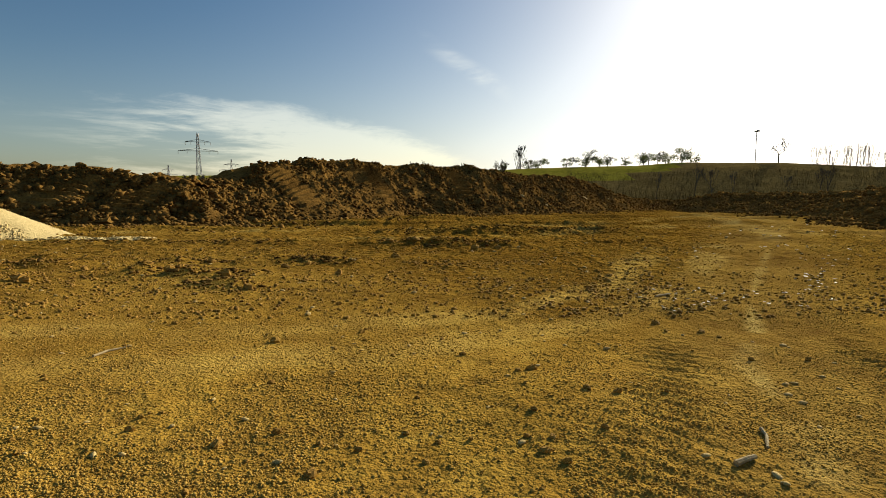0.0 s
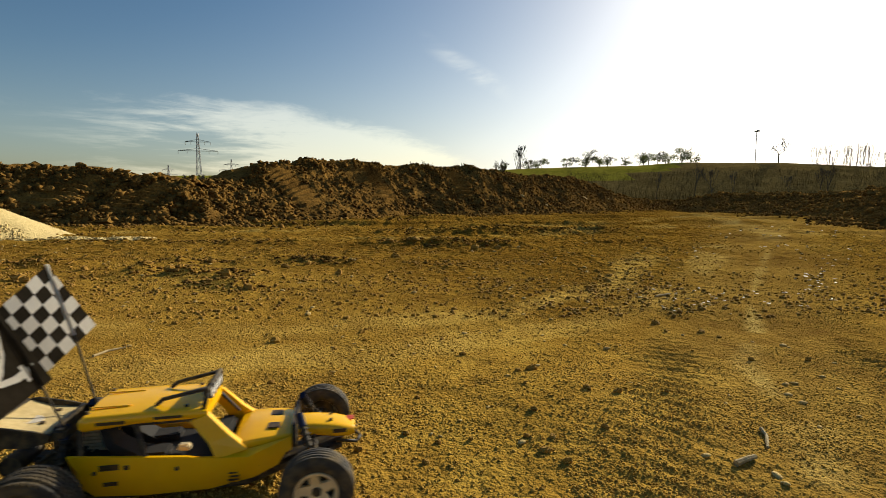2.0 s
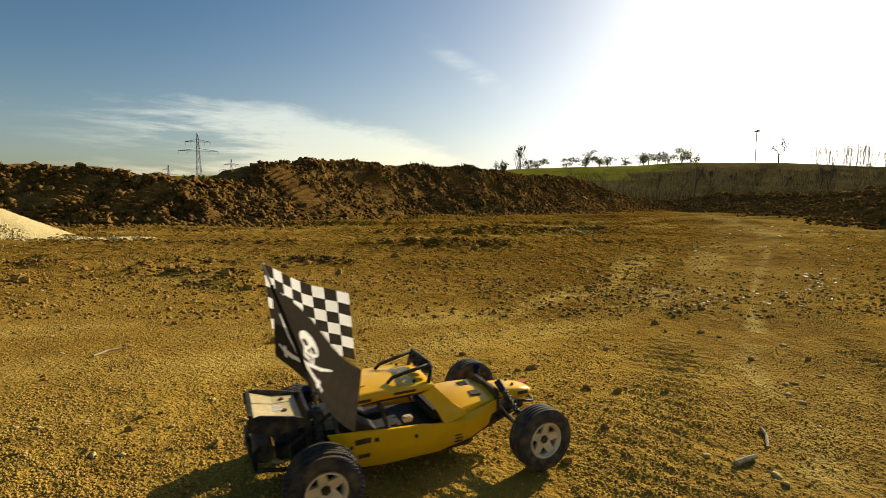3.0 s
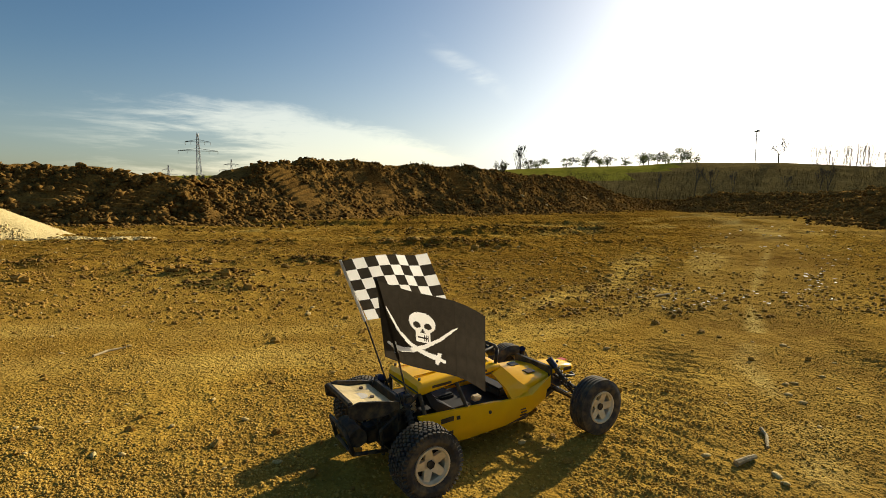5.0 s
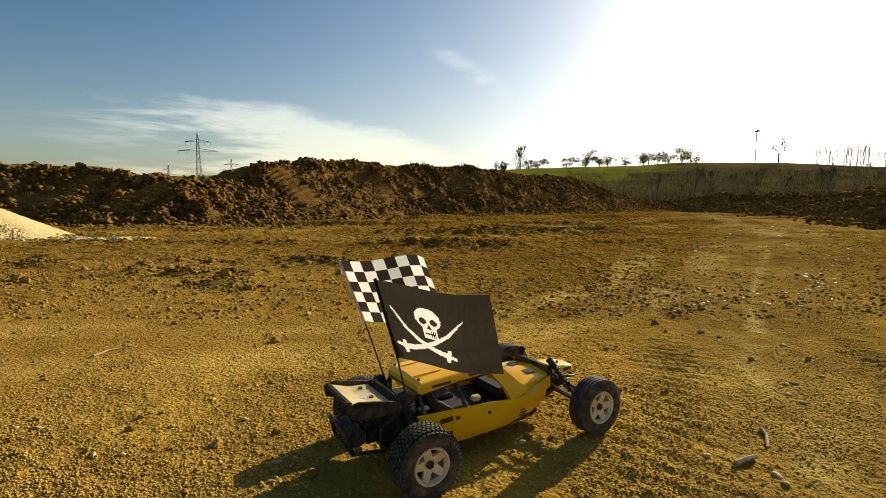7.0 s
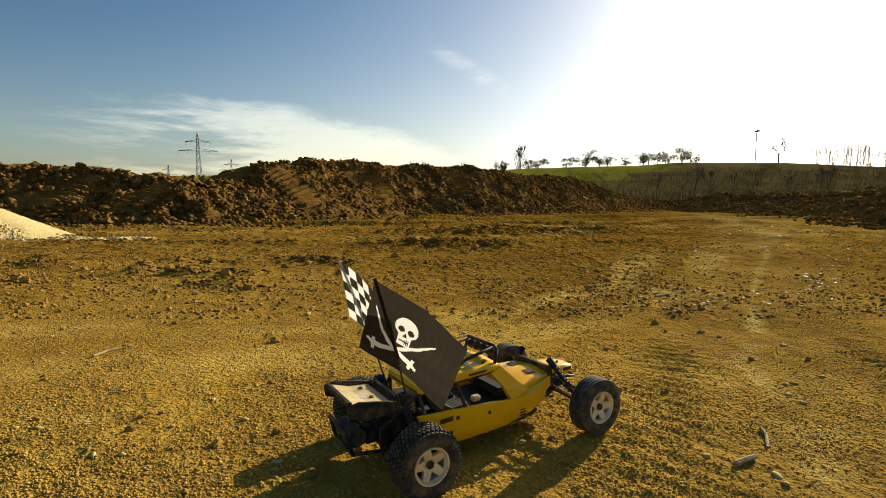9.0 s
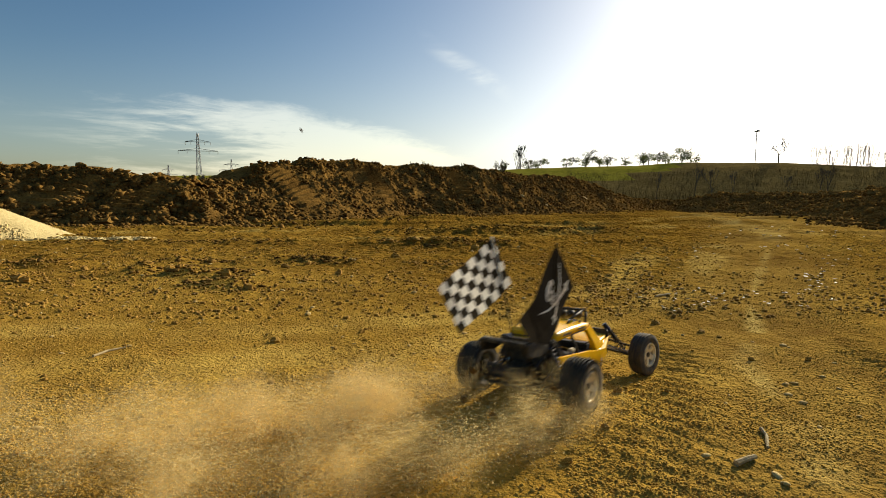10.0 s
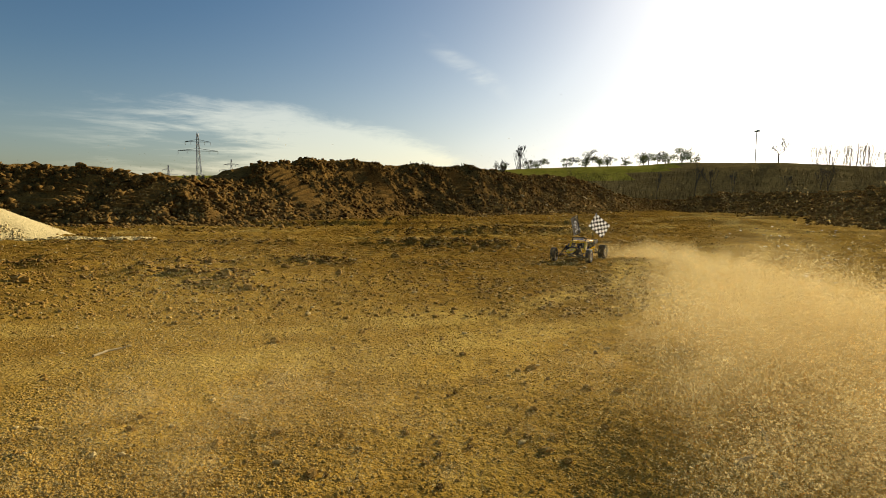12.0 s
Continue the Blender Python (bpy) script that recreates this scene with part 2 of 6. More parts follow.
def lump_template(rings, segs, seed, rough=0.3):
    """Vertices and faces of a small uneven lump."""
    rng = np.random.RandomState(seed)
    v, f = [(0, 0, 1.0)], []
    for r in range(1, rings):
        a = math.pi * r / rings
        for s in range(segs):
            b = 2 * math.pi * (s + 0.5 * (r % 2)) / segs
            v.append((math.sin(a) * math.cos(b), math.sin(a) * math.sin(b), math.cos(a)))
    v.append((0, 0, -1.0))
    v = np.array(v)
    v *= (1 + rough * (rng.rand(len(v), 1) - 0.5) * 2)
    for s in range(segs):
        f.append((0, 1 + s, 1 + (s + 1) % segs))
        q = 1 + (rings - 2) * segs
        f.append((len(v) - 1, q + (s + 1) % segs, q + s))
    for r in range(rings - 2):
        for s in range(segs):
            a0, a1 = 1 + r * segs + s, 1 + r * segs + (s + 1) % segs
            f.append((a0, a0 + segs, a1)); f.append((a1, a0 + segs, a1 + segs))
    return v, np.array(f)


def scatter_mesh(name, centres, sizes, material, rings=3, segs=4, seed=1, rough=0.35, flat=0.75, kinds=6):
    """Many lumps joined into one mesh."""
    rng = np.random.RandomState(seed)
    temps = [lump_template(rings, segs, seed * 31 + k, rough) for k in range(kinds)]
    n, m = len(centres), len(temps[0][0])
    allv = np.empty((n, m, 3))
    for i in range(n):
        a = rng.rand() * 6.283
        b = (rng.rand() - 0.5) * 1.2
        ca, sa, cb, sb = math.cos(a), math.sin(a), math.cos(b), math.sin(b)
        rot = np.array([[ca, -sa, 0], [sa, ca, 0], [0, 0, 1]]) @ np.array([[1, 0, 0], [0, cb, -sb], [0, sb, cb]])
        t = temps[rng.randint(kinds)][0] * np.array([1 + 0.5 * rng.rand(), 0.7 + 0.5 * rng.rand(), flat * (0.7 + 0.5 * rng.rand())])
        allv[i] = t @ rot.T * sizes[i] + centres[i]
    faces = (temps[0][1][None] + (np.arange(n) * m)[:, None, None]).reshape(-1, 3)
    me = bpy.data.meshes.new(name)
    me.vertices.add(n * m); me.vertices.foreach_set("co", allv.astype(np.float32).ravel())
    me.loops.add(faces.size); me.loops.foreach_set("vertex_index", faces.astype(np.int32).ravel())
    me.polygons.add(len(faces))
    me.polygons.foreach_set("loop_start", np.arange(0, faces.size, 3, dtype=np.int32))
    me.update(calc_edges=True)
    me.materials.append(material)
    return new(name, me)


# ---- the ground ----
ROAD = ((0.95, 0.2), (1.1, 1.5), (1.5, 2.3), (2.5, 4.2), (4.5, 7.2), (7.4, 12.6), (13.7, 28.0), (30, 55))
BRANCH = ((13.0, 26.0), (11.0, 15.5), (8.6, 9.2), (7.6, 6.0), (7.5, 1.0))
RIDGES = ((-3.3, 6.0, -2.35, 6.1, 0.05, 0.22), (-3.0, 5.2, -1.85, 5.0, 0.075, 0.25), (-2.2, 4.5, -1.6, 4.35, 0.05, 0.18), (-1.0, 8.3, 1.1, 8.2, 0.10, 0.35), (-0.2, 5.9, 0.3, 5.8, 0.02, 0.3), (-1.9, 6.2, -1.1, 6.1, 0.06, 0.25),
          (-5.2, 5.6, -4.2, 5.8, 0.06, 0.25), (-6.5, 8.8, -2.5, 8.9, 0.05, 0.3), (-1.5, 11.5, 4.0, 11.4, 0.08, 0.5))


STREAKS = (((5.04, 8.1), (3.07, 5.1), (2.18, 3.7), (1.75, 2.9)), ((12.4, 25.0), (8.0, 13.5), (5.9, 9.4)), ((14.0, 25.5), (9.6, 14.8), (7.2, 10.2)), ((-0.25, 2.42), (0.2, 2.6), (0.75, 2.85)), ((-0.1, 3.15), (0.25, 3.3), (0.5, 3.35)), ((1.25, 1.95), (1.35, 2.3), (1.55, 2.6)), ((1.0, 1.32), (1.15, 1.6)),
           ((-3.4, 2.2), (-1.6, 2.25), (-0.3, 2.5), (0.9, 3.1), (2.2, 4.6), (4.4, 8.5)), ((-3.0, 2.9), (-1.2, 2.9), (0.3, 3.3), (1.5, 4.6), (3.2, 8.0)), ((-8.0, 9.2), (-3.0, 9.6), (2.0, 10.6), (7.0, 14.0)), ((-7.0, 11.6), (-1.0, 12.8), (5.0, 15.5), (10.0, 22.0)))


def path_gap(x, y, pts):
    """Distance from (x, y) to a line of points."""
    best = np.full(np.shape(x), 1e9)
    for (ax, ay), (bx, by) in zip(pts, pts[1:]):
        dx, dy = bx - ax, by - ay
        t = np.clip(((x - ax) * dx + (y - ay) * dy) / (dx * dx + dy * dy), 0, 1)
        best = np.minimum(best, np.hypot(x - ax - t * dx, y - ay - t * dy))
    return best


def broad(x, y):
    """The ground without its crumbs: what wheels rest on."""
    x, y = np.asarray(x, float), np.asarray(y, float)
    r = np.hypot(x, y)
    z = 0.055 * np.exp(-((x - 0.5) ** 2 + (y - 1.8) ** 2) / 0.45 ** 2)
    z = z + np.clip((r - 4) / 12, 0, 1) * 0.10 * (fbm(x * 0.35, y * 0.6, 3, 3) - 0.5)
    z = z + np.clip((r - 7) / 8, 0, 1) * 0.16 * np.clip(fbm(x * 0.25 + y * 0.05, y * 1.3, 3, 9) - 0.52, 0, 1) * np.clip((60 - r) / 30, 0, 1) * 3
    for ax, ay, bx, by, hh, w in RIDGES:
        g = path_gap(x, y, ((ax, ay), (bx, by)))
        z = z + hh * np.exp(-(g / w) ** 2) * (0.3 + 1.2 * vnoise(x * 4, y * 4, 5))
    return z


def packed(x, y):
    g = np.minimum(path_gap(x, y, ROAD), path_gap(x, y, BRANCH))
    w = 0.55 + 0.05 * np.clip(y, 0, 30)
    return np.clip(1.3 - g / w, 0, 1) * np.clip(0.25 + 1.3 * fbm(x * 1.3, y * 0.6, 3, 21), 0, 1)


def ground_z(x, y):
    x, y = np.asarray(x, float), np.asarray(y, float)
    r = np.hypot(x, y)
    p = packed(x, y)
    rough = 0.45 + 0.9 * fbm(x * 0.9, y * 0.9, 2, 40)
    near = np.clip((16 - r) / 12, 0, 1)
    u, v = 0.83 * x + 0.56 * y, 0.83 * y - 0.56 * x
    c1 = np.clip(fbm(u * 15, v * 15, 2, 51) - 0.5, 0, 1) * 0.016 * np.clip((5 - r) / 3, 0, 1)
    c2 = np.clip(vnoise(v * 27 + 9, u * 27, 52) - 0.55, 0, 1) * 0.012 * np.clip((2.6 - r) / 1.2, 0, 1)
    c3 = np.abs(fbm(u * 6, v * 6, 3, 53) - 0.5) * 0.022
    far = np.clip((r - 3) / 6, 0, 1) * np.clip((40 - r) / 20, 0, 1) * np.abs(fbm(x * 3.2, y * 4.5, 4, 60) - 0.5) * 0.16
    z = broad(x, y) + (c1 + c2 + c3) * rough * near * (1 - 0.35 * p) + far * (1 - 0.6 * p)
    lane = np.exp(-((path_gap(x, y, ROAD) - 0.42) / 0.16) ** 2)
    tread = 0.010 * lane * np.clip((9 - r) / 4, 0, 1) * np.sin(78 * (0.47 * x + 0.88 * y) + 1.5 * np.sin(9 * x)) * vnoise(x * 3, y * 2, 77)
    return z + tread


def spaced(start, stop, low, rate, origin=0.0):
    out = [start]
    while out[-1] < stop:
        out.append(out[-1] + max(low, rate * abs(out[-1] - origin)))
    return out


def make_ground():
    ys = [-3000, -800, -200, -60, -30, -15] + [v * 0.25 for v in range(-40, -12)] + [v * 0.07 for v in range(-42, 14)] + spaced(1.0, 70, 0.013, 0.0075, 0.6) + [90, 130, 200, 400, 900, 3000]
    half = spaced(0.0, 70, 0.0145, 0.0125)
    xs = [-3000, -800, -250, -110] + [-v for v in reversed(half[1:])] + half + [110, 250, 800, 3000]
    X, Y = np.meshgrid(np.array(xs, float), np.array(ys, float))
    Z = ground_z(X, Y)
    Z[np.hypot(X, Y) > 75] = -0.1
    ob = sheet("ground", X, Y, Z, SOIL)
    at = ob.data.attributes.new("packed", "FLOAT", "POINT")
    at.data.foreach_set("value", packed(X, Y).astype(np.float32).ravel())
    at = ob.data.attributes.new("dug", "FLOAT", "POINT")
    # browner dug soil further out, with shade of rough clods painted into it
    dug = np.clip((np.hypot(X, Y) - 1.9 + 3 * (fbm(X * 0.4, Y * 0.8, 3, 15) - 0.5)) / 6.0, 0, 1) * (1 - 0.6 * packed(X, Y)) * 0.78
    # darker again round the middle ground
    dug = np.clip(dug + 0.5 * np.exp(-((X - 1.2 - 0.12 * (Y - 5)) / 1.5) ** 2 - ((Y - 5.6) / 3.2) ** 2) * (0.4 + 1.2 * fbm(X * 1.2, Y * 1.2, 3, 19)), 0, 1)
    # shaded faces of backlit clods, painted as a dark wedge right of centre
    clod_shade = np.exp(-((X - 0.24 * Y) / (0.26 * np.clip(Y, 1, 60) + 0.8)) ** 2) * np.clip((Y - 2.5) / 6, 0, 1) * (0.35 + 1.1 * fbm(X * 0.8, Y * 1.6, 4, 27))
    dug = np.clip(dug + 0.75 * clod_shade * (1 - 0.8 * packed(X, Y)), 0, 1)
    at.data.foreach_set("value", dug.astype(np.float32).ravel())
    at = ob.data.attributes.new("streak", "FLOAT", "POINT")
    pale = np.zeros_like(X)
    for k, line in enumerate(STREAKS):
        w = (0.022 if k == 0 else 0.05 if k in (3, 4, 5, 6) else 0.11) * (1 + 0.10 * np.clip(Y, 0, 30)) * (0.4 + 1.3 * vnoise(X * 3, Y * 3, 33))
        pale = np.maximum(pale, np.clip(1.5 - path_gap(X, Y, line) / w, 0, 1) * (0.9 if k == 0 else 0.62))
    at.data.foreach_set("value", (pale * np.clip(2.2 * fbm(X * 2.5, Y * 1.5, 3, 36) - 0.5, 0, 1)).astype(np.float32).ravel())
    return tagged(ob, "trodden ochre clay ground with crumbs and wheel tracks", "ground", kind="structure")


ground = make_ground()
# ---- the earth bank ----
def lerp_rows(rows, u):
    """Columns of rows (first is the key) at u."""
    k = np.array(rows, float)
    return [np.interp(u, k[:, 0], k[:, i]) for i in range(1, k.shape[1])]


# along, foot x, foot y, crest height, depth from foot to crest
BANK = ((0, -17, 13.0, 1.90, 3.0), (4, -13.5, 13.6, 1.88, 3.2), (5.6, -11.9, 13.8, 1.80, 3.2), (8, -9.6, 13.6, 1.54, 3.2), (10.4, -7.4, 13.6, 1.30, 3.2), (12, -6.3, 14.3, 1.22, 3.2), (13.5, -5.6, 15.4, 1.28, 3.4),
        (15, -5.0, 16.6, 1.42, 3.6), (16.4, -4.2, 18.2, 1.66, 3.8), (17.6, -3.5, 19.6, 2.30, 3.9), (18.4, -3.0, 20.5, 2.42, 4.0), (20.4, -1.7, 22.6, 2.70, 4.0), (23, 0.0, 24.4, 2.60, 4.2), (26, 2.6, 26, 2.68, 4.2), (28, 4.6, 27.4, 2.70, 4.2), (31, 7.2, 29.6, 2.45, 4.4),
        (33, 9.0, 31.6, 2.38, 4.0), (36, 11.6, 34.5, 2.34, 3.6), (39, 14.0, 38, 2.0, 3.2), (42, 16.5, 42, 1.35, 3.0), (46, 19.5, 45.5, 0.95, 3.0), (50, 22.0, 49, 0.8, 3.0), (58, 29.0, 53, 0.8, 3.0))
HEAP = ((0, 19, 46, 1.0, 3.0), (5, 17, 40, 1.3, 3.0), (12, 16.6, 33, 1.15, 3.0), (18, 15.6, 27, 1.1, 3.0), (23, 14.4, 22.5, 1.15, 3.0), (27, 13.2, 18.6, 1.30, 2.8), (30, 12.2, 16.0, 1.30, 2.6), (33, 11.6, 13.0, 1.35, 2.6), (38, 11.2, 8, 1.3, 2.6), (44, 11.6, 2, 1.2, 2.6))
TRACKS = ((6.3, 0.9), (8.8, 0.9), (17.2, 0.8), (21.0, 0.9), (25.4, 1.0))


def bank_surface(rows, flip, marks, cols, seed, amp=1.0):
    """A heaped bank swept along its foot line: foot, slope, uneven crest, back slope."""
    length = rows[-1][0]
    u = np.linspace(0, length, cols)
    fx, fy, hh, dd = lerp_rows(rows, u)
    k = np.hanning(25); k /= k.sum()
    fx, fy = (np.convolve(np.pad(a, 12, mode="edge"), k, "valid") for a in (fx, fy))
    tx, ty = np.gradient(fx), np.gradient(fy)
    ln = np.hypot(tx, ty)
    nx, ny = (-ty / ln, tx / ln) if not flip else (ty / ln, -tx / ln)
    v = np.concatenate([np.linspace(-0.12, 1.0, 140), np.linspace(1.03, 2.2, 16)])
    U, V = np.meshgrid(u, v)
    prof = np.where(V < 1, np.clip(V, 0, 1) ** 0.9, 1 - 0.55 * np.clip(V - 1.25, 0, 1))
    prof = np.clip(prof, 0, 1)
    D = dd[None] * (V + 0.18 * (fbm(U * 0.5, V * 2, 3, seed) - 0.5) * (V > 0))
    X, Y = fx[None] + nx[None] * D, fy[None] + ny[None] * D
    edge = np.clip(V * 6 + 0.4, 0, 1)
    rough = (fbm(U * 1.1, V * 3.2, 4, seed + 3) - 0.5) * 0.75 + (fbm(U * 3.4, V * 10, 3, seed + 5) - 0.5) * 0.42
    gully = np.abs(fbm(U * 0.7 + V * 0.8, V * 0.7, 3, seed + 7) - 0.5) * 0.9
    mask = np.zeros_like(U)
    for c, w in marks:
        mask = np.maximum(mask, np.clip(1.6 - np.abs(U - c - 0.9 * (V - 0.5)) / (w * 0.5), 0, 1) * np.clip((V - 0.25) * 6, 0, 1) * np.clip((0.95 - V) * 8, 0, 1))
    rough = (rough + gully * 0.5 - 0.12) * amp * (1 - 0.35 * np.clip((V - 0.7) * 4, 0, 1)) * (1 - 0.85 * mask) + mask * hh[None] / 15 * 1.05 * (0.5 - (V * 15) % 1.0)
    Z = hh[None] * prof + rough * edge * np.clip(0.35 + prof, 0, 1) - 0.06 * (V <= 0.02)
    Z = np.where(V <= -0.05, -0.15, Z)
    return U, V, X, Y, Z


def make_bank(name, rows, flip, marks, cols, seed, label, cat, lumps, big):
    U, V, X, Y, Z = bank_surface(rows, flip, marks, cols, seed)
    ob = sheet(name, X, Y, Z, MOUND, smooth=False)
    tagged(ob, label, cat, kind="structure")
    rng = np.random.RandomState(seed)
    crest = lumps // 6
    iv = np.concatenate([(rng.rand(lumps) ** 1.2 * 142).astype(int), rng.randint(116, 142, crest)])
    iu = rng.randint(2, cols - 2, lumps + crest)
    size = np.concatenate([0.020 + 0.095 * rng.rand(lumps) ** 3, 0.03 + 0.10 * rng.rand(crest) ** 2])
    if big > 100:
        size *= np.interp(U[iv, iu], (0, 14, 18, 60), (1.05, 1.05, 0.85, 0.85))
    keep = np.ones(lumps + crest, bool)
    for c, w in marks:
        keep &= ~((np.abs(U[iv, iu] - c - 0.9 * (V[iv, iu] - 0.5)) < w * 0.5) & (V[iv, iu] > 0.3) & (V[iv, iu] < 0.9))
    iv, iu, size = iv[keep], iu[keep], size[keep]
    jit = (rng.rand(len(iv), 3) - 0.5) * np.array([0.12, 0.12, 0.02])
    cen = np.stack([X[iv, iu], Y[iv, iu], Z[iv, iu] + size * 0.25], -1) + jit
    st = scatter_mesh("clods", cen, size, CLOD, 3, 5, seed + 1, 0.55, 0.8)
    tagged(st, "dark clumps of dug earth lying over the bank", "clods", kind="stuff")
    # lumps that rolled off the foot
    m = lumps // 3
    iu = rng.randint(2, cols - 2, m)
    out = -rng.rand(m) ** 2.2 * (3.2 if big > 100 else 1.0)
    dx, dy = X[88, iu] - X[22, iu], Y[88, iu] - Y[22, iu]
    ln = np.hypot(dx, dy)
    fx, fy = X[13, iu] + dx / ln * out, Y[13, iu] + dy / ln * out
    size = (0.014 + 0.07 * rng.rand(m) ** 3.5) * (1.1 + out / 6)
    st = scatter_mesh("clods", np.stack([fx, fy, ground_z(fx, fy) + size * 0.3], -1), size, CLOD, 3, 5, seed + 2, 0.5, 0.75)
    tagged(st, "dark earth lumps strewn along the foot of the bank", "clods", kind="stuff")
    # the larger clods, each a thing of its own
    temps = []
    for k in range(6):
        v, f = lump_template(5, 7, seed * 7 + k, 0.36)
        me = bpy.data.meshes.new("earth_clod")
        me.from_pydata((v * np.array([1.15, 0.9, 0.8])).tolist(), [], f.tolist())
        me.materials.append(CLOD)
        temps.append(me)
    for i in range(big):
        a, b = int((0.02 + 0.97 * rng.rand() ** (1.0 if i % 3 else 0.3)) * 136), rng.randint(4, cols - 4)
        s = 0.07 + 0.13 * rng.rand() ** 2
        if a < 9:
            s *= 1.2
        o = new("earth_clod", temps[i % 6])
        o.matrix_world = pose(X[a, b], Y[a, b], Z[a, b] + s * 0.3, rng.rand() * 40 - 20, rng.rand() * 40 - 20, rng.rand() * 360) @ Matrix.Diagonal((s, s * (0.7 + 0.5 * rng.rand()), s * (0.6 + 0.4 * rng.rand()), 1))
        tagged(o, "dark brown clod of dug earth on the bank", "clod", "clods on the " + cat)
    return ob


make_bank("earth_bank", BANK, False, TRACKS, 1000, 11, "long heaped bank of dark dug earth with digger track marks", "earth bank", 26000, 190)
make_bank("earth_heap", HEAP, False, (), 420, 47, "low dark earth heap along the far side of the dirt road", "earth heap", 9000, 50)


# ---- gravel heap ----
def make_gravel():
    a = np.linspace(0, 2 * math.pi, 150)
    r = np.linspace(0, 1.12, 60)
    A, R = np.meshgrid(a, r)
    rad = 2.0 + 0.18 * (vnoise(np.cos(A) * 2 + 5, np.sin(A) * 2, 4) - 0.5)
    X, Y = -9.75 + np.cos(A) * R * rad, 10.3 + np.sin(A) * R * rad
    Z = 0.98 * np.clip(1.03 - R, 0, 1) ** 1.05 + 0.035 * (fbm(X * 4, Y * 4, 3, 8) - 0.5) - 0.05 * (R > 1.05)
    Z[0] = Z[0].mean(); 
    ob = sheet("gravel_heap", X, Y, Z, GRAVEL)
    tagged(ob, "smooth conical heap of pale yellowish gravel", "gravel heap")
    rng = np.random.RandomState(4)
    n = 9000
    rr, aa = np.sqrt(rng.rand(n)) * 1.06, rng.rand(n) * 6.283
    px, py = -9.75 + np.cos(aa) * rr * 2.0, 10.3 + np.sin(aa) * rr * 2.0
    pz = 0.98 * np.clip(1.03 - rr, 0, 1) ** 1.05
    g = scatter_mesh("gravel", np.stack([px, py, pz + 0.004], -1), 0.010 + 0.016 * rng.rand(n), GRAVEL, 3, 4, 5)
    tagged(g, "loose pale gravel stones covering the heap", "gravel", kind="stuff")
    n = 3200
    px, py = -7.9 + 2.4 * rng.rand(n), 9.75 + 0.22 * rng.randn(n) * 0.6
    g = scatter_mesh("gravel", np.stack([px, py, ground_z(px, py) + 0.014], -1), 0.014 + 0.020 * rng.rand(n), GRAVEL, 3, 4, 6, flat=0.4)
    tagged(g, "thin spill of pale gravel beside the heap", "gravel", kind="stuff")


make_gravel()


# ---- the far hill ----
HILL = ((-400, 5), (-120, 6.5), (0, 7.6), (18, 8.6), (34, 8.9), (48, 9.4), (59, 10.2), (80, 10.1), (105, 9.2), (130, 8.6), (180, 8), (400, 5))


def hill_z(x, y):
    top = np.interp(x, [p[0] for p in HILL], [p[1] for p in HILL])
    s = np.clip((y - 88) / 44, 0, 1)
    s = s * s * (3 - 2 * s)
    return top * s + 0.5 * (fbm(x * 0.06, y * 0.06, 3, 71) - 0.5) * s + 0.02 * np.clip(y - 140, 0, 1e9) * 0.4


def make_hill():
    xs, ys = np.linspace(-420, 420, 240), np.concatenate([np.linspace(84, 150, 70), np.linspace(155, 500, 20)])
    X, Y = np.meshgrid(xs, ys)
    Z = hill_z(X, Y) - 0.4 * (Y < 86)
    ob = sheet("hill", X, Y, Z, BRUSHLAND)
    ob.data.materials.append(GRASS)
    mid = np.array([(p.center.x, p.center.y) for p in ob.data.polygons])
    idx = ((mid[:, 1] > 122 + 4 * np.sin(mid[:, 0] * 0.1) + np.clip(mid[:, 0] - 50, 0, 10)) | ((mid[:, 0] < 42) & (mid[:, 1] > 112))).astype(np.int32)
    ob.data.polygons.foreach_set("material_index", idx)
    return tagged(ob, "brush-covered hillside with a green meadow on top", "hill", kind="structure")


make_hill()


def tube(verts, faces, a, b, ra, rb, sides=5):
    """Adds a tapered limb to vertex and face lists."""
    a, b = Vector(a), Vector(b)
    q = (b - a).to_track_quat("Z", "Y")
    base = len(verts)
    for c, r in ((a, ra), (b, rb)):
        for k in range(sides):
            an = 2 * math.pi * k / sides
            verts.append(tuple(c + q @ Vector((r * math.cos(an), r * math.sin(an), 0))))
    for k in range(sides):
        k2 = (k + 1) % sides
        faces.append((base + k, base + k2, base + sides + k2, base + sides + k))


def limbs(rng, verts, faces, tips, p, way, length, r, depth, spread, up, thin=0.024):
    q = p + way * length
    r = max(r, thin)
    tube(verts, faces, p, q, r, r * 0.72, 6 if depth > 2 else 3)
    tips.append(q)
    if depth == 0:
        return
    for k in range(rng.randint(2, 4)):
        d = Vector((rng.randn(), rng.randn(), rng.randn() * 0.6)).normalized()
        w = (way + d * spread + Vector((0, 0, up))).normalized()
        limbs(rng, verts, faces, tips, q if k else p.lerp(q, 0.75), w, length * (0.62 + 0.22 * rng.rand()), r * 0.68, depth - 1, spread, up, thin)


